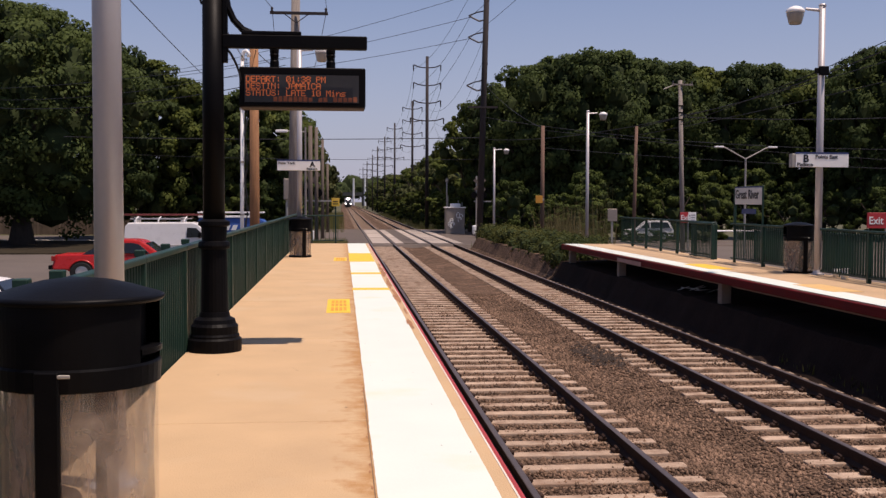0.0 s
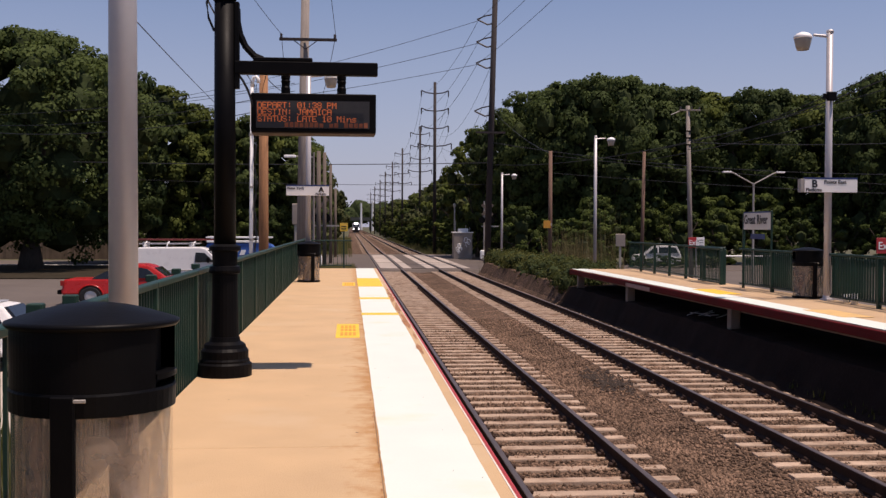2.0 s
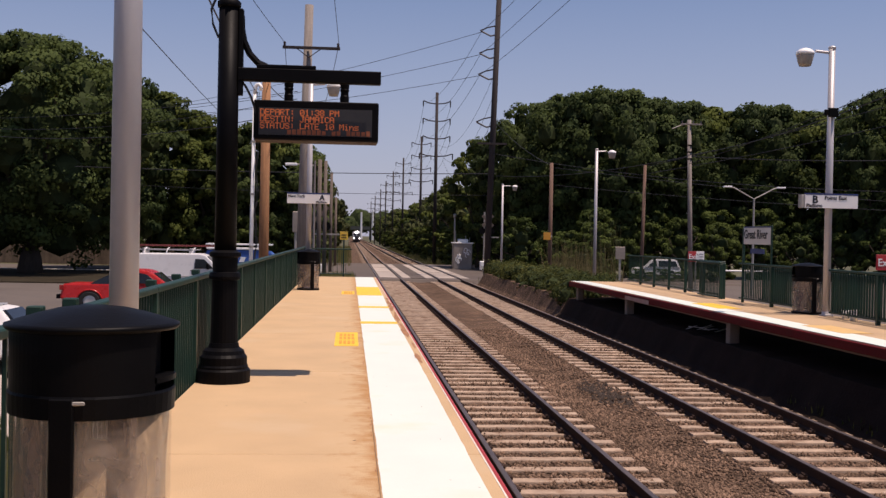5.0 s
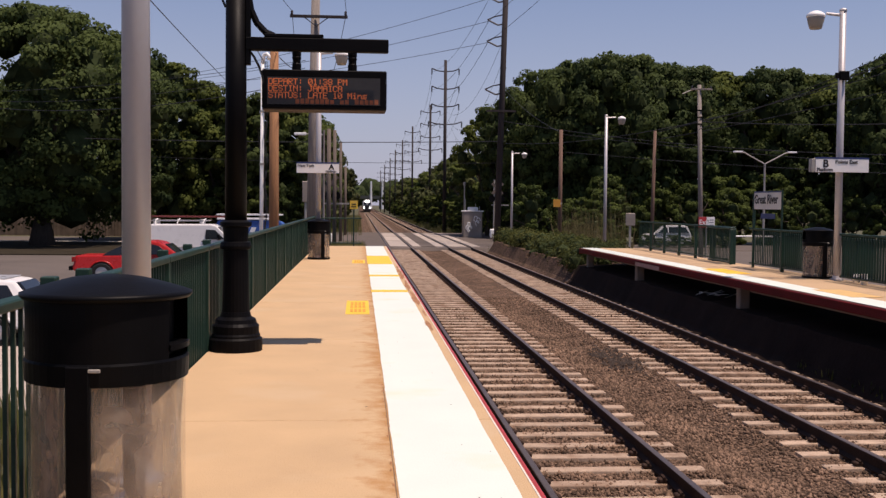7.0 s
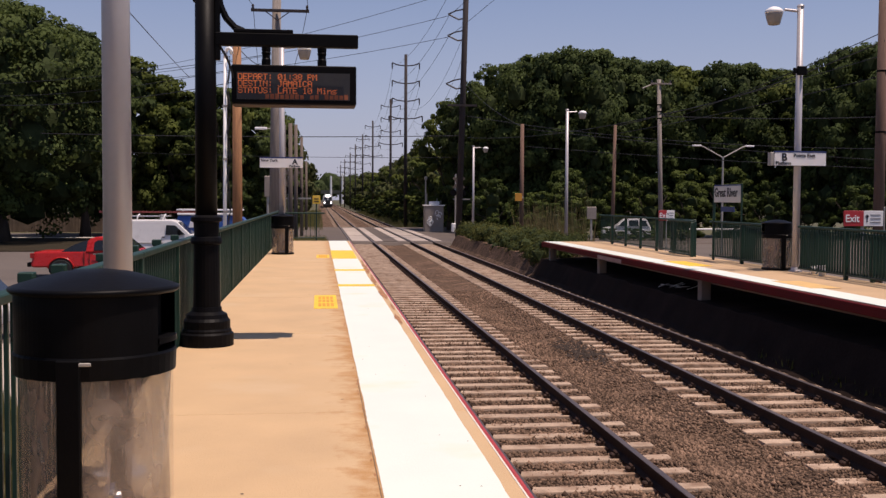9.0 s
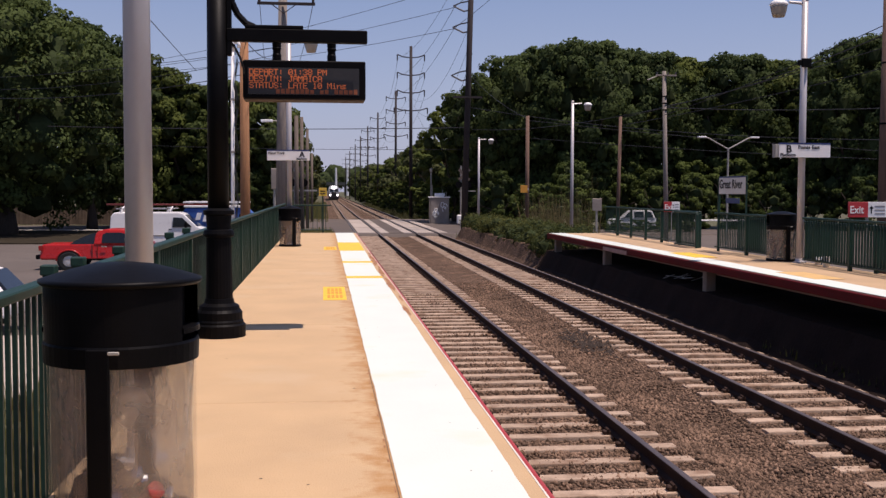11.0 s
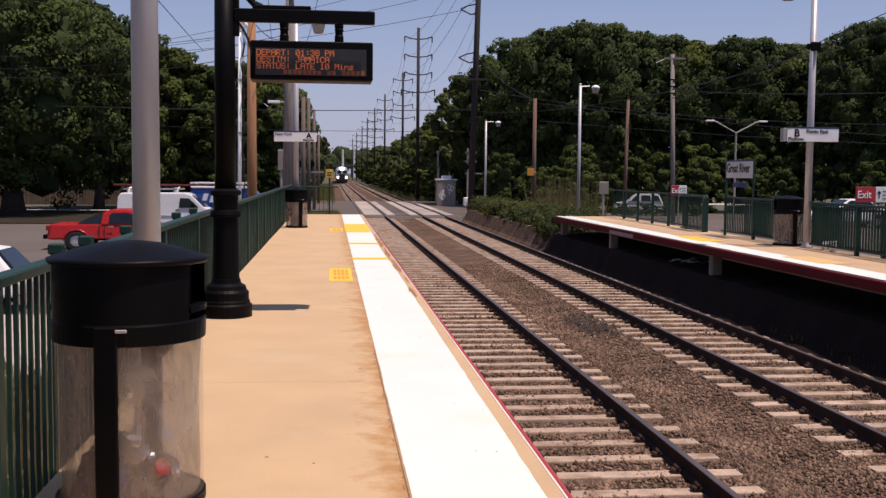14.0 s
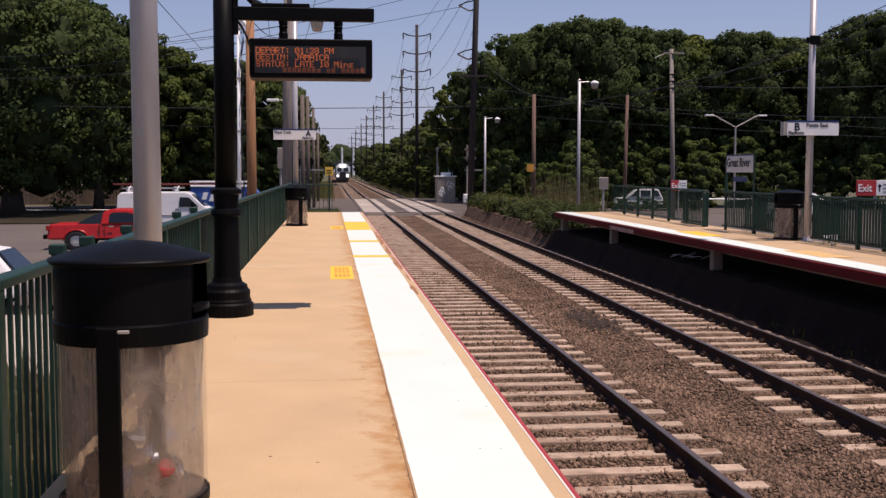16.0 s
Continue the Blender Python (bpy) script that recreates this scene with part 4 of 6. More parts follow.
t, w, h = platform_sign(-1.84, -0.63, 30.05, 2.465, 2.735, "white platform sign with black letters on a lamp post")
text("A", 0.21, M_INK, t, Matrix.Translation((w - 0.29, -0.034, 0.105)) @ FACE_CAM, bold=0.008)
text("New York", 0.11, M_INK, t, Matrix.Translation((0.03, -0.034, 0.175)) @ FACE_CAM, bold=0.002)
text("Platform", 0.088, M_INK, t, Matrix.Translation((w - 0.385, -0.034, 0.018)) @ FACE_CAM, bold=0.002)
t, w, h = platform_sign(9.91, 11.115, 22.15, 2.385, 2.675, "white platform sign with black letters on the far platform")
text("B", 0.23, M_INK, t, Matrix.Translation((0.16, -0.034, 0.11)) @ FACE_CAM, bold=0.006)
text("Points East", 0.115, M_INK, t, Matrix.Translation((0.44, -0.034, 0.19)) @ FACE_CAM, bold=0.002)
text("Platform", 0.105, M_INK, t, Matrix.Translation((0.025, -0.034, 0.02)) @ FACE_CAM, bold=0.002)
part("side_box", box(-0.085, -0.004, -0.02, 0.14, 0.0, h, 0.004), M_GALV, t)

st = thing("station_sign", (10.4, 25.1, 0.06), "grey-white station name sign on two green posts", "sign")
part("panel", box(-0.02, 0.02, 0, 1.78, 1.49, 1.92, 0.004), mat("grey_white_sign", (0.6, 0.585, 0.57), 0.5, vary=0.06), st, "station name panel")
part("top_band", box(-0.024, 0.024, 0, 1.78, 1.922, 1.955), M_BLUESIGN, st)
part("post", box(-0.02, 0.02, -0.043, -0.003, -0.06, 1.97, 0.005), M_GREEN, st)
part("post", box(-0.03, 0.03, 1.783, 1.845, -0.06, 1.9, 0.005), M_GREEN, st)
part("lower_panel", box(-0.018, 0.018, 0.45, 1.3, 1.25, 1.38), M_BLUESIGN, st, "small dark blue panel")
text("Great River", 0.33, M_INK, st, Matrix.Translation((-0.024, 1.74, 1.64)) @ FACE_TRACK, bold=0.006, wide=0.98)


def exit_sign(x, y, z, w, h, label, turn=0):
    t = thing("exit_sign", (x, y, z), label, "sign", group="exit signs", turn=turn)
    part("panel", box(0, w * 0.5, -0.02, 0.02, 0, h, 0.004), M_REDSIGN, t, "red panel")
    part("arrow_panel", box(w * 0.5 + 0.002, w, -0.02, 0.02, 0, h, 0.004), M_SIGNW, t, "white panel")
    part("post", box(w * 0.48, w * 0.54, 0.022, 0.08, -z + (0 if z > 0.9 else GZ), h), M_GALV, t)
    text("Exit", h * 0.68, M_SIGNW, t, Matrix.Translation((w * 0.03, -0.024, h * 0.27)) @ FACE_CAM, bold=0.004, wide=0.92)
    part("arrow_shaft", box(w * 0.57, w * 0.60, -0.026, -0.021, h * 0.25, h * 0.75), M_INK, t)
    part("arrow_head", box(w * 0.545, w * 0.625, -0.026, -0.021, h * 0.56, h * 0.68), M_INK, t)
    for k in range(3):
        part("letter_bar", box(w * 0.67, w * 0.93, -0.026, -0.021, h * (0.2 + 0.24 * k), h * (0.28 + 0.24 * k)), mat("grey_lettering", (0.25, 0.25, 0.26), 0.6, bump=0) if k == 0 and "grey_lettering" not in bpy.data.materials else bpy.data.materials["grey_lettering"], t)
    return t


exit_sign(13.0, 24.85, 0.97, 1.05, 0.39, "red and white exit sign behind the green fence")
exit_sign(14.75, 44.6, 0.70, 0.72, 0.46, "red and white exit sign in the far lot")


# ---- waste bins ----
def waste_bin(x, y, label, r=0.345, h=1.16, turn=0):
    """A clear-walled bin: dark base, uprights, clear shell, bag, dark hood with two openings and a domed lid."""
    t = thing("waste_bin", (x, y, 0), label, "waste bin", group="waste bins", turn=turn)
    k = h / 1.28
    part("base", lathe([(r * 0.93, 0.0), (r * 0.965, 0.01), (r * 0.965, 0.055 * k), (r * 0.95, 0.06 * k), (r * 0.93, 0.045 * k), (0, 0.045 * k)], 40), M_BLACKP, t, "black base tray")
    part("shell", lathe([(r * 0.94, 0.05 * k), (r * 0.94, 0.83 * k)], 48, cap=False), M_CLEAR, t, "clear plastic wall", smooth=True)
    for d in (-97, 83):
        a = radians(d)
        up = part("upright", box(-0.052, 0.052, -0.015, 0.012, 0.02, 0.908 * k, 0.006), M_BLACKP, t)
        up.matrix_basis = pose(r * 0.955 * math.cos(a), r * 0.955 * math.sin(a), 0, 0, 0, d + 90)
    part("collar", lathe([(r * 0.93, 0.812 * k), (r * 0.975, 0.815 * k), (r * 0.985, 0.905 * k), (r * 0.97, 0.915 * k), (r * 0.93, 0.918 * k)], 48), M_BLACKP, t, "black collar ring")
    for a0, a1 in ((8, 150), (188, 330)):
        part("hood_panel", lathe([(r * 0.93, 0.91 * k), (r * 0.965, 0.913 * k), (r * 0.965, 1.18 * k), (r * 0.93, 1.185 * k)], 30, a0=radians(a0), a1=radians(a1)), M_BLACKP, t, smooth=False)
    for a0, a1 in ((150, 188), (330, 368)):
        part("chute_lip", lathe([(r * 0.80, 0.955 * k), (r * 0.99, 0.95 * k), (r * 0.99, 0.975 * k), (r * 0.80, 0.98 * k)], 8, a0=radians(a0), a1=radians(a1)), M_BLACKP, t)
    part("inner_liner", lathe([(r * 0.80, 0.85 * k), (r * 0.80, 1.185 * k)], 32), M_BLACKP, t)
    part("lid", lathe([(r * 0.95, 1.175 * k), (r * 1.0, 1.177 * k), (r * 1.03, 1.189 * k), (r * 1.03, 1.201 * k), (r * 0.97, 1.209 * k), (r * 0.86, 1.222 * k), (r * 0.66, 1.244 * k), (r * 0.42, 1.266 * k), (r * 0.2, h * 0.997), (0, h)], 48), M_BLACKP, t, "black domed lid", smooth=True)
    lab = part("maker_plate", box(-0.029, 0.029, -0.004, 0.002, 0.0, 0.016, 0.003), M_GALV, t, "small pale plate")
    lab.matrix_basis = pose(r * 0.992 * math.cos(radians(-86)), r * 0.992 * math.sin(radians(-86)), 0.882 * k, 0, 0, 0)
    # a wrinkled bag that hangs from the collar
    bag = bmesh.new()
    k0 = k
    ring = []
    for i in range(15):
        z = (0.86 - 0.80 * i / 14) * k0
        ring.append([bag.verts.new((rr * math.cos(2 * math.pi * k / 40), rr * math.sin(2 * math.pi * k / 40), z))
                     for k in range(40) for rr in [r * (0.905 - 0.03 * (i / 14)) * (1 + 0.03 * noise.noise(Vector((math.cos(2 * math.pi * k / 40) * 3.4 + x, math.sin(2 * math.pi * k / 40) * 3.4, z * 2.6))))]])
    for p, q in zip(ring, ring[1:]):
        for k in range(40):
            bag.faces.new((p[k], p[(k + 1) % 40], q[(k + 1) % 40], q[k]))
    part("bag", bag, M_BAG, t, "thin translucent bin bag", smooth=True)
    return t


near_bin = waste_bin(-1.17, 4.75, "black and clear round waste bin with a domed lid", r=0.364, h=1.268)
waste_bin(-1.2, 30.0, "black and clear waste bin at the platform's far end", r=0.335, turn=30)
waste_bin(10.38, 22.95, "black and clear waste bin beside the lamp post", r=0.35, turn=10)
trash = thing("trash", (-1.17, 4.75, 0.055), "crumpled cups and wrappers inside the clear bin", "litter")
part("cup", lathe([(0.03, 0), (0.04, 0.09), (0.042, 0.1)], 12), M_REDSIGN, trash, "red paper cup", smooth=True).matrix_basis = pose(0.13, -0.20, 0.13, 35, 50, 0)
part("can", tube((0.04, -0.20, 0.205), (0.13, -0.16, 0.20), 0.033, seg=12), M_CHROME, trash, "silver drink can")
for x, y, z, r in ((0.09, -0.21, 0.235, 0.045), (0.22, -0.13, 0.12, 0.04)):
    own = bmesh.new()
    bmesh.ops.create_icosphere(own, subdivisions=2, radius=r)
    for v in own.verts:
        v.co *= 1 + 0.4 * noise.noise(v.co * 40)
    part("foil", own, M_CHROME, trash, "crumpled silver foil").location = (x, y, z)
for k in range(16):
    own = bmesh.new()
    bmesh.ops.create_icosphere(own, subdivisions=2, radius=random.uniform(0.05, 0.10))
    for v in own.verts:
        v.co *= 1 + 0.35 * noise.noise(v.co * 22 + Vector((k, 0, 0)))
    o = part("wrapper", own, random.choice([M_SCREEN, M_BLUESIGN, M_BLACKP, M_BLACKP, M_SCREEN]), trash)
    a = random.uniform(0, 6.28)
    o.location = (0.17 * math.cos(a), 0.17 * math.sin(a), random.uniform(0.04, 0.16))


for x, y, s in ((10.60, 21.55, 1.0), (10.52, 21.0, 1.25)):
    cup = thing("paper_cup", (x, y, 0), "pale paper cup standing on the platform by a lamp post", "cup", group="paper cups")
    part("wall", lathe([(0.0, 0.003), (0.055 * s, 0.002), (0.075 * s, 0.17 * s), (0.07 * s, 0.17 * s), (0.05 * s, 0.012), (0.0, 0.011)], 14), M_SIGNW, cup, smooth=True)
    part("rim", lathe([(0.071 * s, 0.168 * s), (0.08 * s, 0.17 * s), (0.08 * s, 0.178 * s), (0.071 * s, 0.178 * s)], 14), M_SIGNW, cup)


# ---- poles and wires ----
def pole(name, x, y, z0, z1, r, material, label, lean=(0, 0), group="", cat="utility pole"):
    t = thing(name, (x, y, 0), label, cat, group=group)
    part("pole", tube((0, 0, z0), (lean[0], lean[1], z1), r, r * 0.8, 14), material, t, smooth=True)
    return t


def crossarm(t, z, half, y=-0.2, x=0.0, material=None, drop=0.0):
    part("crossarm", box(x - half, x + half, y - 0.05, y + 0.05, z - 0.055, z + 0.055, 0.008), material or M_WOOD_GREY, t)
    for s in (-1, 1):
        ins = part("insulator", lathe([(0.03, 0.0), (0.06, 0.03), (0.04, 0.08), (0.06, 0.11), (0.03, 0.17)], 10), M_CERAMIC, t)
        ins.location = (x + s * (half - 0.08), y, z + 0.055)


g = pole("utility_pole", -1.97, 41.5, GZ, 10.6, 0.205, M_WOOD_GREY, "weathered grey wooden utility pole with a crossarm", lean=(0.18, 0))
crossarm(g, 8.88, 1.12, -0.24, 0.3, M_WOOD_DARK)
part("brace", tube((0.2 - 0.45, -0.26, 8.83), (0.2, -0.26, 8.5), 0.018), M_WOOD_DARK, g)
part("brace", tube((0.2 + 0.45, -0.26, 8.83), (0.2, -0.26, 8.5), 0.018), M_WOOD_DARK, g)
b = pole("utility_pole", -2.36, 28.6, GZ, 5.75, 0.145, M_WOOD_BROWN, "reddish brown wooden utility pole behind the fence")
w = thing("conduit_pole", (-2.68, 28.2, 0), "thin white conduit pole strapped beside the wooden pole", "pole")
part("pipe", tube((0, 0, GZ), (0.05, 0, 5.35), 0.055, 0.045, 10), M_SIGNW, w, smooth=True)
part("weatherhead", pipe([(0.05, 0, 5.3), (0.055, 0, 5.45), (0.09, 0, 5.54), (0.16, -0.02, 5.56), (0.21, -0.03, 5.5), (0.22, -0.03, 5.4)], 0.05, 8), M_SIGNW, w, "white hooked pipe end", smooth=True)
for sx in (0.0, 0.035):
    part("cable", pipe([(0.12 + sx + 0.035 * math.sin(1.7 * k + 9 * sx), -0.07, 5.35 - 0.33 * k) for k in range(15)], 0.013), M_WIRE, w, "wavy black cable")
for z in (1.2, 2.6, 4.0):
    part("strap", tube((0.03, 0, z), (0.03, 0, z + 0.06), 0.066, seg=10), M_GALV, w)
# these poles stand in shade, given by the darker wood colour
for i, (x, y, z) in enumerate(((-1.66, 55, 5.5), (-1.62, 66, 6.2), (-1.5, 80, 6.3), (-1.35, 96, 5.0))):
    pole("utility_pole", x, y, GZ, z, 0.13, M_WOOD_DIM, "short grey wooden pole beside the track", group="trackside poles")
pole("utility_pole", 11.2, 58, GZ, 5.85, 0.125, M_WOOD_RED, "brown wooden pole behind the hedge", group="lot poles")
pole("utility_pole", 15.6, 55, GZ, 5.65, 0.105, M_WOOD_RED, "leaning reddish wooden pole in the far lot", lean=(0.12, 0), group="lot poles")
r2 = pole("utility_pole", 15.05, 45, GZ, 6.95, 0.108, M_WOOD_GREY, "pale grey wooden pole with steel bands", lean=(-0.25, 0), group="lot poles")
for z in (5.2, 5.5, 5.8):
    part("band", tube((-0.2, 0, z), (-0.2, 0, z + 0.06), 0.115, seg=14), M_BLACK, r2)
part("bracket", pipe([(-0.25, 0, 6.8), (-0.6, 0, 6.72), (-1.0, 0, 6.55)], 0.025), M_GALV, r2)
part("crossarm", box(-0.65, 0.3, -0.12, -0.05, 6.72, 6.79, 0.006), M_WOOD_GREY, r2)
for x in (-0.6, -0.1, 0.25):
    part("insulator", lathe([(0.02, 0.0), (0.04, 0.03), (0.02, 0.12)], 8), M_CERAMIC, r2).location = (x, -0.085, 6.79)

r3 = pole("utility_pole", 14.58, 26.0, GZ, 8.2, 0.15, M_WOOD_RED, "reddish brown wooden pole beside the exit sign", group="lot poles")
part("cable_guard", box(0.06, 0.10, -0.16, -0.12, GZ, 1.45, 0.01), M_GALV, r3, "pale cable guard on the pole")
for z in (3.4, 5.0):
    part("band", tube((0, 0, z), (0, 0, z + 0.05), 0.146, seg=14), M_BLACK, r3)
# transmission line along the right of the tracks
TX = []


def tower(x, y, top, arms, lean=0.0):
    t = pole("transmission_pole", x, y, GZ, top, 0.21, M_WOOD_DARK, "tall dark wooden transmission pole with crossarms", lean=(lean, 0), group="transmission line")
    for k in range(arms):
        z = top - 1.2 - k * 2.0
        lx = lean * (z - GZ) / (top - GZ)
        half = 1.55 if k < 3 else 1.9
        part("crossarm", pipe([(lx - half, 0, z + 0.25), (lx - half * 0.6, 0, z), (lx, 0, z - 0.1), (lx + half * 0.6, 0, z), (lx + half, 0, z + 0.25)], 0.07, 6), M_WOOD_DARK, t)
        for s in (-1, 1):
            part("insulator", tube((lx + s * half, 0, z + 0.22), (lx + s * half, 0, z - 0.45), 0.085, 0.06, 8), M_CERAMIC, t)
            if k < 3:
                TX.append((x + lx + s * half, y, z - 0.45, k, s))
    return t


big = pole("transmission_pole", 9.72, 74, GZ, 22.0, 0.23, M_WOOD_DARK, "tall dark leaning wooden pole with side insulators", lean=(0.62, 0), group="transmission line")
for z in (9.9, 13.3, 14.8, 16.4):
    lx = 0.62 * (z - GZ) / 23.75
    part("crossarm", pipe([(lx, 0, z + 0.3), (lx - 0.7, 0, z + 0.15), (lx - 1.25, 0, z - 0.1)], 0.05, 6), M_WOOD_DARK, big)
    part("insulator", pipe([(lx, 0, z - 0.35), (lx - 0.5, 0, z - 0.45), (lx - 1.2, 0, z - 0.12)], 0.06, 6), M_CERAMIC, big)
part("lower_arm", box(0.35 - 1.2, 0.35 + 0.9, -0.3, -0.2, 8.2, 8.34), M_WOOD_DARK, big)
tower(9.6, 119, 18.0, 4)
tower(11.2, 168, 17.6, 4)
tower(10.7, 215, 17.6, 4)
tower(10.4, 258, 17.4, 4)
tower(10.2, 305, 17.4, 4)
tower(10.0, 350, 17.0, 4)
tower(9.6, 410, 17.0, 4)
tower(9.4, 480, 17.0, 4)


def wire(p, q, sag=0.4, r=0.02, label="thin dark overhead wire sagging between poles", group="overhead wires", n=14):
    p, q = Vector(p), Vector(q)
    pts = []
    for k in range(n + 1):
        s = k / n
        v = p.lerp(q, s)
        v.z -= sag * 4 * s * (1 - s)
        pts.append(v)
    return solo("power_line", pipe(pts, r * 0.75, 5), M_WIRE, label, "power line", group=group)


rows_tx = {}
for x, y, z, k, s in TX:
    rows_tx.setdefault((k, s), []).append((x, y, z))
for (k, s), pts in rows_tx.items():
    for a, c in zip(pts[:3], pts[1:4]):
        wire(a, c, 1.2, 0.022)
for k, z in enumerate((16.3, 14.7, 13.2)):
    lx = 9.75 + 0.62 * (z - GZ) / 23.75 - 1.2
    wire((lx, 74, z - 0.1), (9.6 - 1.55, 119, 18 - 1.4 - 2.0 * k), 1.0, 0.02)
    wire((lx, 74, z - 0.1), (lx + 6, 20, z + 4.5), 0.8, 0.02)
    wire((lx, 74, z - 0.1), (-18, 95, 12.5 - 0.35 * k), 0.5, 0.024)
# wires of the left pole
wire((-2.7, 41.2, 9.05), (-4.6, 12, 9.5), 0.3, 0.014)
wire((-0.6, 41.2, 9.05), (-0.9, 10, 10.5), 0.3, 0.014)
wire((-2.7, 41.2, 9.05), (-3.4, 60, 7.6), 0.4, 0.016)
wire((-0.6, 41.2, 9.05), (-1.9, 60, 8.2), 0.4, 0.016)
wire((-2.63, 28.15, 5.4), (-1.5, 9, 4.05), 0.05, 0.014)
wire((-5.1, 41, 6.2), (-3.0, 8, 4.62), 0.05, 0.013)
wire((-2.3, 28.3, 5.6), (-2.1, 41.5, 6.8), 0.2, 0.016)
wire((-22, 60, 7.6), (-2.2, 41.5, 7.2), 0.3, 0.016)
wire((-22, 60, 7.2), (-2.2, 41.5, 6.9), 0.6, 0.016)
wire((-22, 60, 6.9), (-2.2, 41.5, 6.4), 0.7, 0.022)
# wires across the tracks
wire((-18, 70, 5.7), (10.3, 74, 6.15), 0.15, 0.035)
wire((10.3, 74, 6.0), (14.8, 45, 5.35), 0.35, 0.025)
wire((14.8, 45, 5.35), (30, 40, 5.6), 0.3, 0.025)
wire((-18, 78, 5.0), (10.3, 74, 4.6), 0.2, 0.02)
wire((9.9, 74, 7.6), (34, 58, 4.7), 0.6, 0.03)
wire((10.2, 74, 9.8), (11.2, 58, 5.7), 0.3, 0.02)
wire((11.2, 58, 5.6), (40, 52, 3.4), 0.3, 0.02)
wire((15.9, 55, 5.6), (31, 34, 10.4), 0.3, 0.025)
wire((15.9, 55, 5.2), (31, 34, 9.3), 0.4, 0.025)
wire((14.8, 45, 5.0), (19, 24, 8.4), 0.3, 0.02)
wire((14.8, 45, 5.4), (14.55, 25.86, 5.8), 0.25, 0.024)
wire((11.4, 58, 4.6), (36, 48, 3.0), 0.2, 0.02)
for k in range(4):
    wire((10.3, 74, 14 - k * 1.3), (9.6 + 0.4 * k, 119, 12.2 - k * 1.0), 2.4 + k * 0.6, 0.016)

# two-armed street light
sl = thing("street_light", (21.8, 55, 0), "slim green-grey street light with two raised arms", "street lamp")
part("pole", tube((0, 0, GZ), (0, 0, 4.0), 0.065, 0.05, 10), M_GALV, sl)
for s in (-1, 1):
    part("arm", pipe([(0, 0, 3.95), (s * 0.6, 0, 4.26), (s * 1.1, 0, 4.53), (s * 1.3, 0, 4.59)], 0.035, 8), M_GALV, sl)
    part("lamp_head", box(s * 1.5 - 0.24, s * 1.5 + 0.24, -0.11, 0.11, 4.55, 4.64, 0.035, seg=2), M_SIGNW, sl, "white flat lamp head")
cob = thing("street_light", (-3.3, 66, 0), "street light with a short arm and pale head", "street lamp")
part("pole", tube((1.0, 0, GZ), (1.0, 0, 6.2), 0.09, 0.06, 10), M_WOOD_GREY, cob)
part("arm", tube((1.0, 0, 5.9), (-0.2, 0, 5.95), 0.035, seg=8), M_GALV, cob)
part("lamp_head", box(-0.85, -0.1, -0.16, 0.16, 5.85, 6.02, 0.05, seg=2), M_SIGNW, cob, "white flat lamp head")

# crossing equipment
cab = thing("signal_cabinet", (9.9, 92, 0), "tall grey metal signal cabinet beside the crossing", "cabinet")
part("body", box(-0.85, 0.85, -0.5, 0.5, GZ, 1.0, 0.03), M_CABINET, cab)
part("door", box(-0.8, 0.0, -0.53, -0.502, -1.3, 0.9, 0.01), M_CABINET, cab)
part("door", box(0.02, 0.8, -0.53, -0.502, -1.3, 0.9, 0.01), M_CABINET, cab)
rc = random.Random(4)
for k in range(9):
    cx, cz = rc.uniform(-0.55, 0.55), rc.uniform(-0.7, 0.55)
    part("scrawl", pipe([(cx + 0.16 * math.cos(a * rc.uniform(0.8, 1.2)), -0.534, cz + 0.24 * math.sin(a)) for a in [0.55 * i for i in range(9)]], 0.035, 5), M_SIGNW, cab, "white scrawled paint mark")
for x, h in ((-0.6, 2.1), (0.3, 1.7), (0.65, 1.5)):
    part("aerial", tube((x, 0, 1.05), (x, 0, h), 0.03, seg=6), M_GALV, cab, "thin grey aerial")
part("roof", box(-0.95, 0.95, -0.58, 0.58, 1.0, 1.1, 0.02), M_SIGNW, cab)
part("vent", box(-0.4, 0.5, -0.3, 0.3, 1.1, 1.4, 0.06), M_SIGNW, cab)


def crossing_signal(x, y, label, flip=1):
    t = thing("crossing_signal", (x, y, 0), label, "crossing signal", group="crossing signals")
    part("mast", tube((0, 0, GZ), (0, 0, 3.6), 0.065, seg=10), M_GALV, t)
    part("gate_box", box(-0.3, 0.3, -0.25, 0.25, -1.0, -0.3, 0.05), M_SIGNW, t, "white gate machine box")
    for a in (-45, 45):
        c = part("crossbuck", box(-0.6, 0.6, -0.02, 0.02, -0.11, 0.11), M_WOOD_DIM, t, "dull grey back of a crossbuck board")
        c.matrix_basis = pose(0.25 * flip, -0.09 + 0.001 * a, 2.9, 0, a, 0)
    part("light_bar", box(-0.2, 1.4 * flip if flip > 0 else 0.2, -0.05, 0.05, 1.55, 1.65) if flip > 0 else box(-1.4, 0.2, -0.05, 0.05, 1.55, 1.65), M_GALV, t)
    for s in (-0.38, 0.38):
        part("lamp", lathe([(0.26, -0.02), (0.26, 0.02)], 16), M_BLACK, t, "black lamp disc").matrix_basis = pose(s + 0.2 * flip, -0.12, 2.1, 90)
    return t


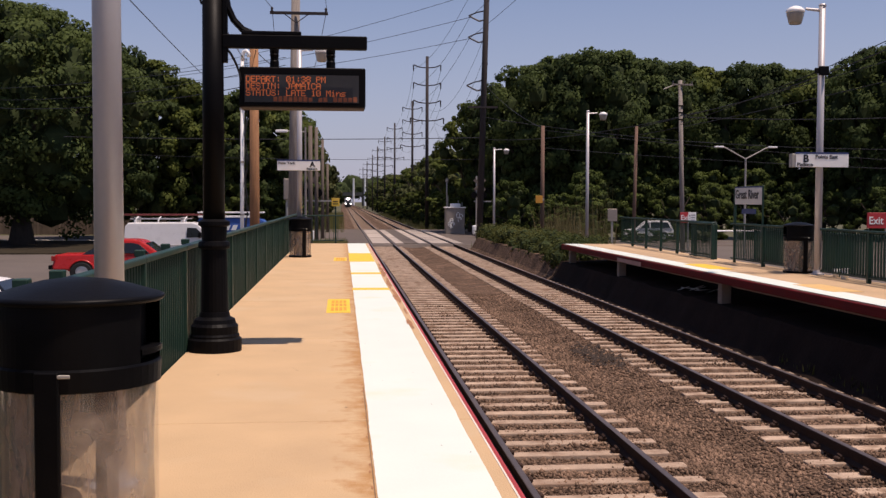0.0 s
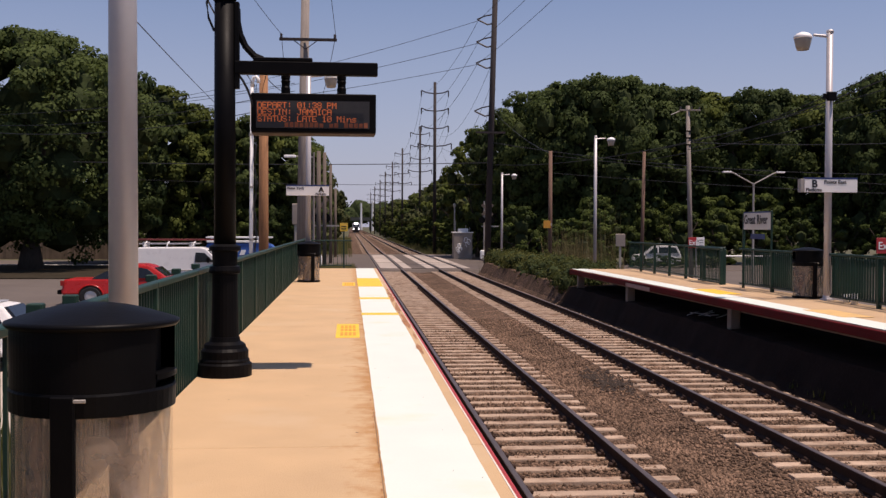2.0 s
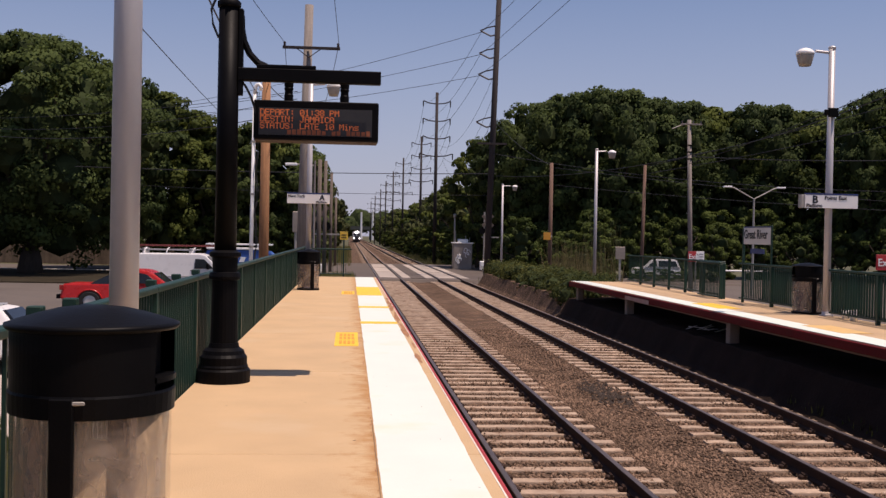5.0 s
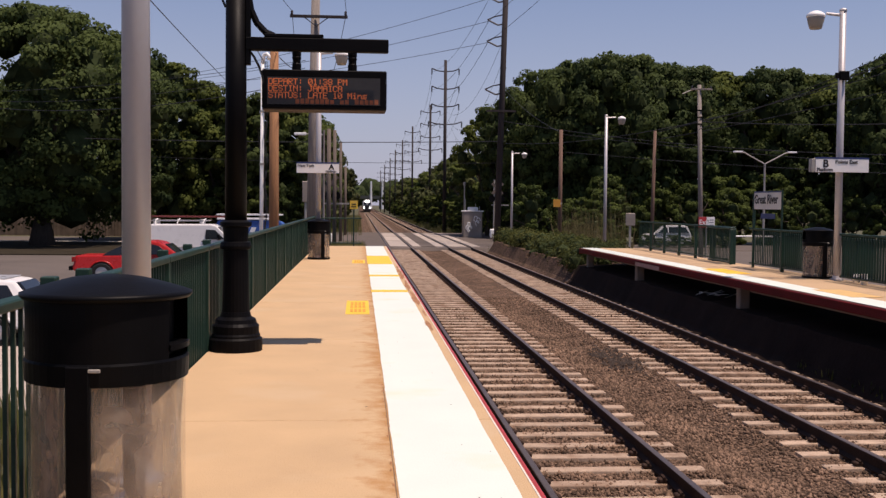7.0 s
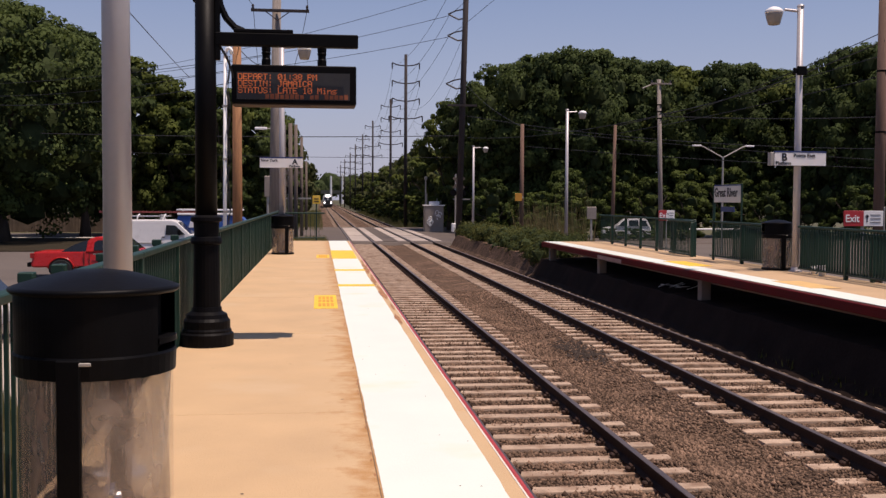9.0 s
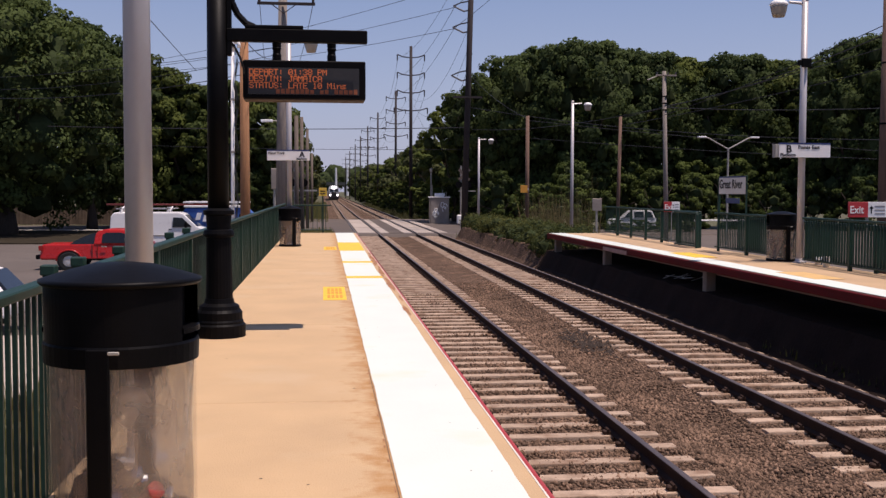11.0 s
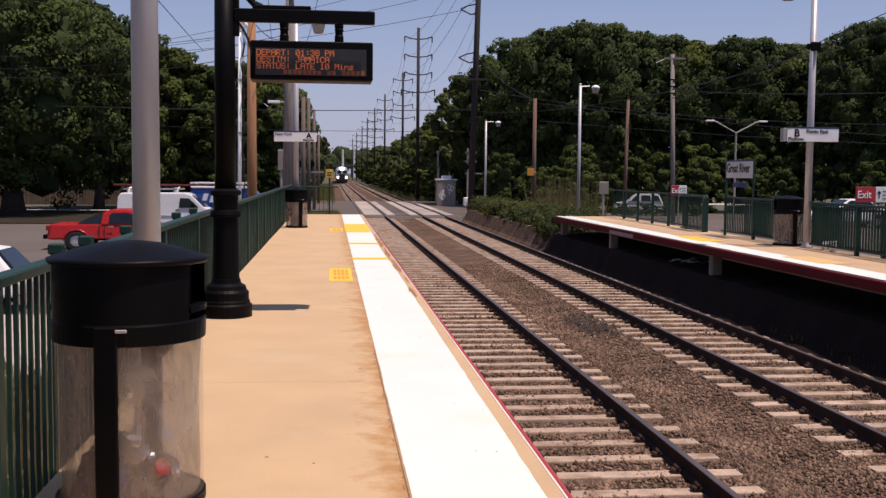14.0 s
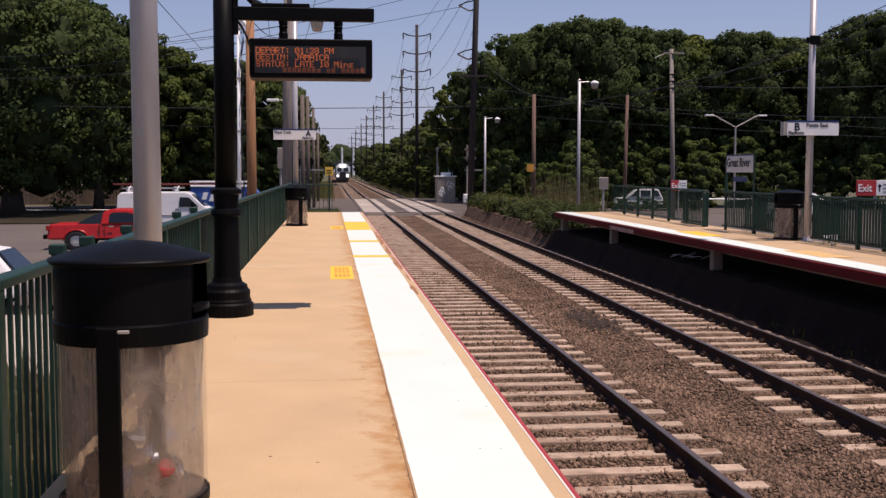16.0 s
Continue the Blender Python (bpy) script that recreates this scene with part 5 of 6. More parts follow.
crossing_signal(10.55, 82, "white crossing signal with gate box", 1)
crossing_signal(-2.1, 67, "grey crossing signal seen from behind", 1)
rel = thing("relay_mast", (9.5, 95, 0), "thin grey mast with a small round head", "mast")
part("mast", tube((0, 0, GZ), (0, 0, 3.4), 0.07, seg=8), M_GALV, rel)
part("head", lathe([(0.0, 3.3), (0.13, 3.36), (0.15, 3.6), (0.0, 3.72)], 10), M_GALV, rel)
ys_ = thing("warning_sign", (-0.28, 43.2, 0), "small yellow warning sign on a thin post", "sign")
part("post", box(-0.03, 0.03, -0.03, 0.03, GZ, 1.65), M_GREEN, ys_)
part("plate", box(-0.16, 0.16, -0.05, -0.032, 1.38, 1.72, 0.004), M_YELLOW, ys_, "yellow plate")
for k in range(2):
    part("letter_bar", box(-0.1, 0.1, -0.056, -0.051, 1.46 + 0.1 * k, 1.5 + 0.1 * k), M_INK, ys_)
yb = thing("warning_sign", (11.2, 57.8, 0), "orange warning sign bolted to a brown wooden pole", "sign")
part("bracket", box(-0.12, 0.06, 0.002, 0.09, 1.66, 1.78), M_GALV, yb)
part("plate", box(-0.42, -0.02, -0.018, 0.0, 1.52, 1.94, 0.004), M_ORANGE, yb, "orange plate")
nb = thing("notice_board", (12.2, 46.5, 0), "small grey notice panel on a post", "sign")
part("post", box(-0.04, 0.04, -0.04, 0.04, GZ, 1.1), M_GALV, nb)
part("panel", box(-0.22, 0.22, -0.07, -0.042, 0.72, 1.28, 0.01), M_CABINET, nb, "pale panel")
sb = thing("signal_box", (-2.25, 43.0, 0), "pale metal signal housing on a post", "signal")
part("post", tube((0, 0, GZ), (0, 0, 2.4), 0.05, seg=8), M_GALV, sb)
part("housing", box(-0.13, 0.13, -0.1, 0.1, 1.65, 2.5, 0.02), M_CABINET, sb)


# ---- vehicles ----
def wheel(parent, x, y, z, r, w):
    t = part("wheel", lathe([(r * 0.62, -w / 2), (r * 0.95, -w / 2), (r, -w / 2 + 0.03), (r, w / 2 - 0.03), (r * 0.95, w / 2), (r * 0.62, w / 2)], 22, cap=False), M_TYRE, parent, "black tyre", smooth=False)
    t.matrix_basis = pose(x, y, z, 0, 90, 0)
    part("rim", lathe([(0, -w * 0.38), (r * 0.3, -w * 0.40), (r * 0.64, -w * 0.34), (r * 0.64, w * 0.34), (r * 0.3, w * 0.40), (0, w * 0.38)], 18), M_RIM, t, "bright metal rim")
    return t


def vehicle(name, at, turn, label, cat, body, glass, width, wheels, paint, extra=(), r=0.36, inset=0.16):
    """A car from a side outline of its body and of its glazed upper part; the nose points to +y before turning."""
    t = thing(name, at, label, cat, turn=turn)
    part("body", prism(body, -width / 2, width / 2, bevel=0.07, inset=0.09), paint, t, smooth=False)
    for nm, outline, material, ins, wd in glass:
        part(nm, prism(outline, -wd / 2, wd / 2, bevel=0.06 if nm in ("cab", "roof") else 0.02, inset=ins), material, t)
    for y in wheels:
        for s in (-1, 1):
            wheel(t, s * (width / 2 - 0.085), y, r, r, 0.24)
            part("wheel_arch", lathe([(r * 1.16, -0.02), (r * 1.16, 0.02)], 20), M_TYRE, t).matrix_basis = pose(s * (width / 2 - 0.022), y, r + 0.02, 0, 90, 0)
            part("arch_flare", pipe([(s * (width / 2 - 0.012), y + r * 1.2 * math.cos(a), r + 0.02 + r * 1.2 * math.sin(a)) for a in [math.pi * (k / 12) for k in range(13)]], 0.035, 6), paint, t, smooth=True)
    for nm, b, material, lab in extra:
        part(nm, b, material, t, lab)
    return t


# pickup: nose to the right
pickup = vehicle("pickup_truck", (-9.1, 45.6, GZ), -90, "bright red pickup truck parked on the asphalt", "truck",
        [(-2.6, 0.45), (-2.65, 0.6), (-2.55, 1.12), (-0.65, 1.14), (1.05, 1.10), (2.35, 1.02), (2.6, 0.85), (2.6, 0.45)],
        [("cab", [(-0.66, 1.1), (-0.60, 1.58), (-0.48, 1.71), (-0.25, 1.77), (0.3, 1.77), (0.58, 1.72), (0.82, 1.58), (1.4, 1.1)], M_CARRED, 0.20, 1.86),
         ("side_glass", [(-0.36, 1.17), (-0.34, 1.54), (-0.22, 1.62), (0.30, 1.63), (0.56, 1.56), (0.98, 1.17)], M_CARGLASS, 0.135, 1.87),
         ("windscreen", [(0.78, 1.62), (0.84, 1.64), (1.34, 1.13), (1.26, 1.12)], M_CARGLASS, 0.10, 1.6),
         ("bed_cover", [(-1.55, 1.12), (-1.32, 1.29), (-1.08, 1.43), (-0.86, 1.54), (-0.62, 1.61), (-0.6, 1.12)], M_CARGLASS, 0.25, 1.74)],
        1.95, (-1.55, 1.65), M_CARRED,
        extra=[("bumper", box(-0.95, 0.95, -2.78, -2.62, 0.48, 0.66, 0.02), M_BLACK, "dark rear bumper"),
               ("tail_lamp", box(0.86, 0.985, -2.66, -2.5, 0.85, 1.06, 0.01), M_TAIL, "red tail lamp"),
               ("mirror", box(0.98, 1.16, 0.68, 0.84, 1.14, 1.36, 0.03), M_BLACK, "black door mirror"),
               ("door_handle", box(0.975, 1.0, -0.35, -0.15, 1.0, 1.05), M_CHROME, "door handle"),
               ("sill", box(-0.985, 0.985, -0.9, 1.2, 0.42, 0.50), M_BLACK, "dark sill strip"),
               ("door_seam", box(0.955, 0.972, -0.52, -0.50, 0.55, 1.1), M_TYRE, ""), ("door_seam", box(0.955, 0.972, 0.86, 0.88, 0.55, 1.1), M_TYRE, ""),
               ("bed_seam", box(0.95, 0.97, -0.72, -0.69, 0.55, 1.12), M_TYRE, "")], r=0.39)
pickup.scale = (1.05, 1.1, 0.96)
# white van, nose to the right
vehicle("van", (-9.1, 59, GZ), -90, "white panel van with roof racks parked on the lot", "van",
        [(-2.7, 0.45), (-2.75, 0.8), (-2.68, 1.9), (-2.5, 2.12), (0.9, 2.14), (1.2, 2.06), (1.95, 1.35), (2.65, 1.12), (2.8, 0.9), (2.8, 0.45)],
        [("side_glass", [(0.62, 1.32), (0.66, 1.86), (1.14, 1.84), (1.66, 1.34)], M_CARGLASS, 0.03, 2.03),
         ("windscreen", [(1.22, 2.0), (1.3, 2.0), (1.98, 1.38), (1.88, 1.36)], M_CARGLASS, 0.10, 1.8)],
        2.0, (-1.7, 1.75), M_CARWHITE,
        extra=[("roof_rack", box(-0.8, -0.74, -2.4, 0.7, 2.30, 2.36), M_RIM, "roof rack bar"), ("roof_rack", box(0.74, 0.8, -2.4, 0.7, 2.30, 2.36), M_RIM, "roof rack bar"),
               ("rack_foot", box(-0.8, 0.8, -2.2, -2.12, 2.12, 2.42), M_RIM, "rack hoop"), ("rack_foot", box(-0.8, 0.8, 0.3, 0.38, 2.12, 2.42), M_RIM, "rack hoop"),
               ("red_ladder", box(-0.5, -0.1, -3.1, 2.6, 2.5, 2.6), M_LADDER, "dull red ladder on the rack"),
               ("side_moulding", box(0.985, 1.012, -2.6, 0.5, 0.86, 0.90), M_GALV, "grey side moulding"), ("door_handle", box(0.96, 1.0, 0.42, 0.58, 1.18, 1.23), M_BLACK, "black door handle"),
               ("front_bumper", box(-0.95, 0.95, 2.72, 2.92, 0.5, 0.74, 0.03), M_BLACK, "dark front bumper"), ("mirror", box(0.97, 1.2, 1.28, 1.42, 1.3, 1.62, 0.03), M_BLACK, "black door mirror"),
               *[("rack_bracket", pipe([(0.86, y, 2.02), (0.84, y, 2.2), (0.78, y + 0.04, 2.36), (0.6, y + 0.1, 2.44)], 0.035, 6), M_SIGNW, "white curved rack bracket") for y in (-2.1, -0.9, 0.5)]])
# blue service van behind, with a pale logo patch
vehicle("van", (-5.9, 63.5, GZ), -90, "blue and white service van with racks on its roof", "van",
        [(-2.7, 0.45), (-2.75, 0.8), (-2.68, 1.9), (-2.5, 2.3), (0.9, 2.32), (1.2, 2.2), (1.95, 1.4), (2.65, 1.15), (2.8, 0.9), (2.8, 0.45)],
        [("side_glass", [(0.62, 1.42), (0.66, 1.96), (1.14, 1.94), (1.6, 1.44)], M_CARGLASS, 0.03, 2.03)],
        2.0, (-1.7, 1.75), M_CARBLUE,
        extra=[*[("logo_shape", prism([(-1.9 + 0.42 * k, lo), (-1.62 + 0.42 * k, lo), (-1.5 + 0.42 * k, hi), (-1.78 + 0.42 * k, hi)], 0.97, 0.995 + 0.03), M_SIGNW, "pale slanted logo shape") for k, (lo, hi) in enumerate(((1.6, 2.02), (1.5, 1.9), (1.6, 1.9), (1.6, 1.9)))],
               ("roof_stripe", box(-0.98, 0.98, -2.55, 0.8, 2.33, 2.45, 0.02), M_SIGNW, "white roof edge"),
               ("rack", box(-0.9, 0.9, -2.6, 1.2, 2.6, 2.68), M_SIGNW, "white roof rack"),
               ("rack_leg", box(-0.9, 0.9, -2.3, -2.2, 2.44, 2.6), M_RIM, ""), ("rack_leg", box(-0.9, 0.9, 0.4, 0.5, 2.32, 2.6), M_RIM, "")])
CAR = [(-2.25, 0.35), (-2.3, 0.6), (-2.2, 0.92), (-1.4, 0.98), (0.95, 0.95), (2.0, 0.78), (2.25, 0.6), (2.25, 0.35)]
CARTOP = [(-1.75, 0.93), (-1.05, 1.38), (-0.6, 1.45), (0.25, 1.43), (1.15, 0.92)]
CARGL = [(-1.45, 0.97), (-0.95, 1.33), (-0.6, 1.39), (0.2, 1.37), (0.88, 0.97)]
vehicle("car", (-9.7, 25.3, GZ), 90, "silver-white hatchback parked below the platform", "car",
        [(-2.3, 0.4), (-2.35, 0.7), (-2.25, 0.98), (0.9, 0.98), (2.0, 0.84), (2.3, 0.65), (2.3, 0.4)],
        [("roof", [(-2.2, 0.96), (-1.75, 1.48), (-1.3, 1.54), (0.2, 1.5), (1.15, 0.96)], M_CARWHITE, 0.22, 1.74), ("side_glass", [(-1.85, 1.02), (-1.6, 1.4), (0.15, 1.42), (0.85, 1.0)], M_CARGLASS, 0.17, 1.76),
         ("windscreen", [(0.25, 1.48), (0.33, 1.5), (1.24, 0.99), (1.14, 0.97)], M_CARGLASS, 0.12, 1.5), ("rear_glass", [(-2.26, 1.0), (-2.16, 0.98), (-1.74, 1.46), (-1.84, 1.47)], M_CARGLASS, 0.12, 1.45)],
        1.8, (-1.4, 1.4), M_CARWHITE, r=0.33,
        extra=[("tail_lamp", box(0.62, 0.86, -2.36, -2.25, 0.75, 0.95, 0.01), M_TAIL, "red tail lamp"), ("roof_panel", box(-0.6, 0.6, -1.5, 0.1, 1.53, 1.555, 0.01), M_CARSILVER, "grey roof panel")])
suv = vehicle("car", (22.7, 76, -1.27), 78, "white sport utility car parked behind the fence", "car",
        [(-2.3, 0.4), (-2.35, 0.7), (-2.3, 1.05), (0.95, 1.06), (1.3, 1.02), (2.15, 0.94), (2.35, 0.75), (2.35, 0.4)],
        [("roof", [(-2.25, 1.03), (-1.95, 1.66), (-1.7, 1.74), (0.15, 1.72), (0.4, 1.64), (1.15, 1.03)], M_CARWHITE, 0.24, 1.8),
         ("side_glass", [(-0.05, 1.10), (-0.05, 1.58), (0.3, 1.56), (0.85, 1.08)], M_CARGLASS, 0.19, 1.84),
         ("side_glass", [(-1.15, 1.10), (-1.12, 1.6), (-0.18, 1.6), (-0.18, 1.10)], M_CARGLASS, 0.19, 1.84),
         ("side_glass", [(-2.05, 1.12), (-1.82, 1.58), (-1.28, 1.6), (-1.30, 1.10)], M_CARGLASS, 0.19, 1.84)],
        1.85, (-1.45, 1.45), M_CARWHITE)
suv.scale = (0.88, 0.76, 0.86)


def sedan(at, turn, label):
    return vehicle("car", at, turn, label, "car", CAR,
                   [("roof", CARTOP, M_CARWHITE, 0.22, 1.72), ("side_glass", CARGL, M_CARGLASS, 0.15, 1.75),
                    ("windscreen", [(0.3, 1.41), (0.38, 1.42), (1.2, 0.96), (1.1, 0.95)], M_CARGLASS, 0.14, 1.5)], 1.8, (-1.4, 1.4), M_CARWHITE, r=0.32)


rail_ = thing("guard_rail", (27.2, 75.0, -1.27), "pale galvanised guard rail along the far road", "guard rail")
part("rail", box(0, 5.6, -0.06, 0.06, 0.68, 0.79, 0.03), M_SIGNW, rail_)
for k in range(4):
    part("post", box(0.2 + 1.75 * k, 0.3 + 1.75 * k, 0.061, 0.16, -0.05, 0.8), M_GALV, rail_)
arriving = sedan((66.0, 57.2, -1.3), 90, "white car rolling slowly through the far lot")
arriving.scale = (1.0, 1.0, 1.14)

# board fence behind the lot
bf = thing("board_fence", (0, 0, 0), "weathered wooden board fence behind the parking lot", "fence")
board = mesh_of("board", box(-0.145, 0.145, -0.015, 0.015, 0, 1.85), M_FENCEWOOD)
for k in range(105):
    o = new("board", board)
    o.parent = bf
    o.location = (-42 + k * 0.3, 106 - k * 0.03, GZ - 0.05 + random.uniform(-0.03, 0.03))
    o.rotation_euler = (0, random.uniform(-0.01, 0.01), 0.1)
solo("verge", box(-95, -12.6, 86.62, 87.18, GZ - 0.1, GZ + 0.12, 0.02), M_LINE, "pale concrete kerb along the road", "kerb", kind="structure")

# ---- trees ----
def crown_points(rng, blobs, per_area, jitter=0.25):
    """Points and outward normals on many lumps."""
    cs, ns = [], []
    for (x, y, z, r) in blobs:
        n = int(per_area * 4 * math.pi * r * r)
        d = rng.normal(size=(n, 3))
        d /= np.linalg.norm(d, axis=1, keepdims=True)
        rad = r * (1 + jitter * (rng.uniform(-1, 0.7, (n, 1))))
        cs.append(np.array([x, y, z]) + d * rad * np.array([1, 1, 0.85]))
        ns.append(d + rng.normal(size=(n, 3)) * 0.42 + np.array([0, 0, 0.25]))
    return np.concatenate(cs), np.concatenate(ns)


def core_bm(blobs, k=0.70):
    bm = bmesh.new()
    for (x, y, z, r) in blobs:
        own = bmesh.new()
        bmesh.ops.create_icosphere(own, subdivisions=1 if r < 3 else 2, radius=r * k)
        for v in own.verts:
            v.co *= 1 + 0.28 * noise.noise(v.co * 0.9 + Vector((x, y, z)))
            v.co += Vector((x, y, z))
        join(bm, own)
    return bm


def tree_model(seed, height, spread, label, clumps=170, leaves=95, leaf=0.26, trunk=0.35, low=0.12, lump=0.30, material=None):
    """A tapered trunk with limbs and a crown of leafy sprays: large lobes, small clumps on them, gaps between."""
    rng = np.random.default_rng(seed)
    rr = random.Random(seed)
    t = thing("tree", (0, 0, 0), label, "tree", group="trees")
    tr = pipe([(0, 0, -0.3), (0.05, 0, height * 0.1), (0.1, 0, height * 0.2), (-0.1, 0.1, height * 0.4), (0.1, 0, height * 0.62)], trunk, 10)
    for v in tr.verts:
        s = 1 - 0.6 * max(0, v.co.z) / (height * 0.62)
        v.co.x *= s * (1.45 if v.co.z < 0 else 1)
        v.co.y *= s * (1.45 if v.co.z < 0 else 1)
    part("trunk", tr, M_BARK, t, smooth=True)

    # the crown's outline: a broad dome with lobes
    off = Vector((seed * 3.1, seed * 1.7, 0))

    def reach(a, u):
        dome = math.sin(math.pi * min(1.0, 0.13 + 0.87 * (0.5 * u + 0.5 * u * u) + 0.0)) ** 0.55 if u < 1 else 0.0
        q = Vector((math.cos(a) * 1.5, math.sin(a) * 1.5, u * 2.6))
        return spread * dome * (0.90 + lump * noise.noise(q + off) + 0.5 * lump * noise.noise(q * 2.3 + off))

    zlo, zhi = height * low, height * 0.985
    # large lobes over the dome, then clumps over the outer side of each lobe
    lobes = max(14, clumps // 5)
    at, up, size, inner = [], [], [], []
    for k in range(lobes):
        u = ((k + 0.5) / lobes) ** 0.85
        a = k * 2.39996 + rr.uniform(-0.4, 0.4)
        big = rr.uniform(0.18, 0.33) * spread * (1.0 - 0.15 * u)
        out = Vector((math.cos(a), math.sin(a), -0.1 + 1.5 * u)).normalized()
        r = max(0.0, reach(a, u) - big * 0.85)
        mid = Vector((r * math.cos(a), r * math.sin(a), min(zlo + (zhi - zlo) * u, height - big * 0.75 - 0.2)))
        inner.append((*mid, big))
        for q in range(clumps // lobes):
            d = Vector((rr.gauss(0, 1), rr.gauss(0, 1), rr.gauss(0, 1))).normalized()
            d = (d + out * 0.75 + Vector((0, 0, 0.2))).normalized()
            p = mid + Vector((d.x, d.y, d.z * 0.75)) * big * rr.uniform(0.8, 1.05)
            at.append(p[:])
            up.append(d[:])
            size.append(big * rr.uniform(0.36, 0.58))
    at, up, size = np.array(at), np.array(up), np.array(size)
    clumps = len(at)
    # leaves sit on the upper, outer side of each clump
    d = rng.normal(size=(clumps, leaves, 3))
    d /= np.linalg.norm(d, axis=2, keepdims=True)
    d += 0.5 * up[:, None, :]
    d /= np.linalg.norm(d, axis=2, keepdims=True)
    rad = size[:, None, None] * rng.uniform(0.55, 1.15, (clumps, leaves, 1))
    c = (at[:, None, :] + d * rad * np.array([1.15, 1.15, 0.75])).reshape(-1, 3)
    n = (d + rng.normal(size=d.shape) * 0.3 + np.array([0, 0, 0.3])).reshape(-1, 3)
    soft = (d * 0.9 + up[:, None, :] * 0.6 + np.array([0, 0, 0.2]) + rng.normal(size=d.shape) * 0.22).reshape(-1, 3)
    c[:, 2] = np.minimum(c[:, 2], height)
    me = cards("crown", c, n, leaf, rng=rng, aspect=1.25, shade=soft)
    me.materials.append(material or M_LEAF)
    o = new("crown", me)
    o.parent = t
    # solid dark lumps added inside: they block light and stand for inner shade
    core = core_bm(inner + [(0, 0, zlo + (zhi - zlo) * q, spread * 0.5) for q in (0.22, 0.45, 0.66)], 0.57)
    tagged(part("dark_crown_fill", core, M_CORE, t), kind="stuff")
    for k in range(7):
        x, y, z = at[int(clumps * (0.08 + 0.11 * k))]
        part("limb", tube((0, 0, height * rr.uniform(0.16, 0.4)), (x * 0.9, y * 0.9, z), trunk * 0.38, 0.05, 7), M_BARK, t)
    return t


TALL = ((16.0, 7.0), (15.0, 5.4), (14.0, 5.0), (8.0, 3.4), (12.0, 5.2), (9.0, 4.2), (18.2, 8.6))
MODELS = [tree_model(11, 16.0, 7.0, "large broad-leaved tree with a dense dark green crown", clumps=252, leaves=80, leaf=0.30, trunk=0.7),
          tree_model(12, 15.0, 5.4, "tall broad-leaved tree with an uneven dark green crown", clumps=217, leaves=74, leaf=0.29, trunk=0.4),
          tree_model(13, 14.0, 5.0, "rounded broad-leaved tree in olive summer leaf", clumps=203, leaves=74, leaf=0.29, trunk=0.4, material=M_LEAF_O),
          tree_model(14, 8.0, 3.4, "young tree with a bushy bright green crown", clumps=84, leaves=46, leaf=0.25, trunk=0.16, low=0.03, material=M_LEAF_L),
          tree_model(15, 12.0, 5.2, "broad-leaved tree lining the railway", clumps=80, leaves=42, leaf=0.50, trunk=0.3, low=0.03, material=M_LEAF_D),
          tree_model(16, 9.0, 4.2, "bushy young tree lining the railway", clumps=70, leaves=42, leaf=0.42, trunk=0.2, low=0.02, material=M_LEAF_O),
          tree_model(27, 18.2, 8.6, "very large spreading broad-leaved tree beside the parking lot", clumps=420, leaves=92, leaf=0.29, trunk=0.75, low=0.13, lump=0.36)]
used = set()


def plant(i, x, y, height, spread=None, z=GZ, turn=None):
    """A tree of model i with that height and crown radius."""
    turn = random.uniform(0, 360) if turn is None else turn
    m = pose(x, y, z, 0, 0, turn)
    if i not in used:
        used.add(i)
        o = MODELS[i]
        o.matrix_basis = m
    else:
        o = copy_thing(MODELS[i], m)
    h, w = TALL[i]
    k = (spread or w * height / h) / w
    o.scale = (k, k, height / h)
    return o


rt = random.Random(3)
# left side: the big tree at the lot, then the wood behind it
plant(6, -23.4, 79, 17.4, 8.2, turn=40)
plant(6, -37.0, 82, 15.5, 7.4, turn=200)
plant(1, -19.6, 90, 17.0, 5.0)
for x, y, h, w, i in ((-17.8, 95, 15.7, 5.0, 2), (-15.4, 97, 14.4, 4.6, 2), (-13.0, 97, 13.0, 4.2, 2), (-11.0, 98, 12.9, 4.2, 2), (-8.9, 97, 13.4, 4.2, 1),
                      (-6.8, 100, 12.6, 4.0, 2), (-4.9, 100, 11.8, 3.7, 1), (-25, 113, 16.0, 6.5, 0), (-33, 113, 17.0, 6.5, 0), (-41, 112, 17.0, 6.5, 1),
                      (-4.7, 116, 11.5, 3.5, 4), (-4.7, 130, 11.5, 3.5, 4), (-14, 120, 14.0, 6.0, 4)):
    plant(i, x, y, h, w)
for x, y, h in ((-22, 112, 7), (-33, 113, 7), (-28, 112, 6.5), (-39, 113, 7), (-17, 112, 6.5), (-12.5, 110, 6), (-7.6, 96, 5), (-4.3, 96, 4), (-44, 112, 7), (-10.5, 95, 5), (-14.5, 96, 5.5), (-18.5, 101, 6)):
    plant(3, x, y, h)
for k in range(26):
    y = 142 + k * 15 + rt.uniform(-4, 4)
    plant(4, -4.6 - 0.008 * y + rt.uniform(-0.8, 0.6), y, rt.uniform(10.5, 12), rt.uniform(4.2, 5.0))
    if k < 10:
        plant(4, -15 + rt.uniform(-2, 1), y, rt.uniform(12, 14))
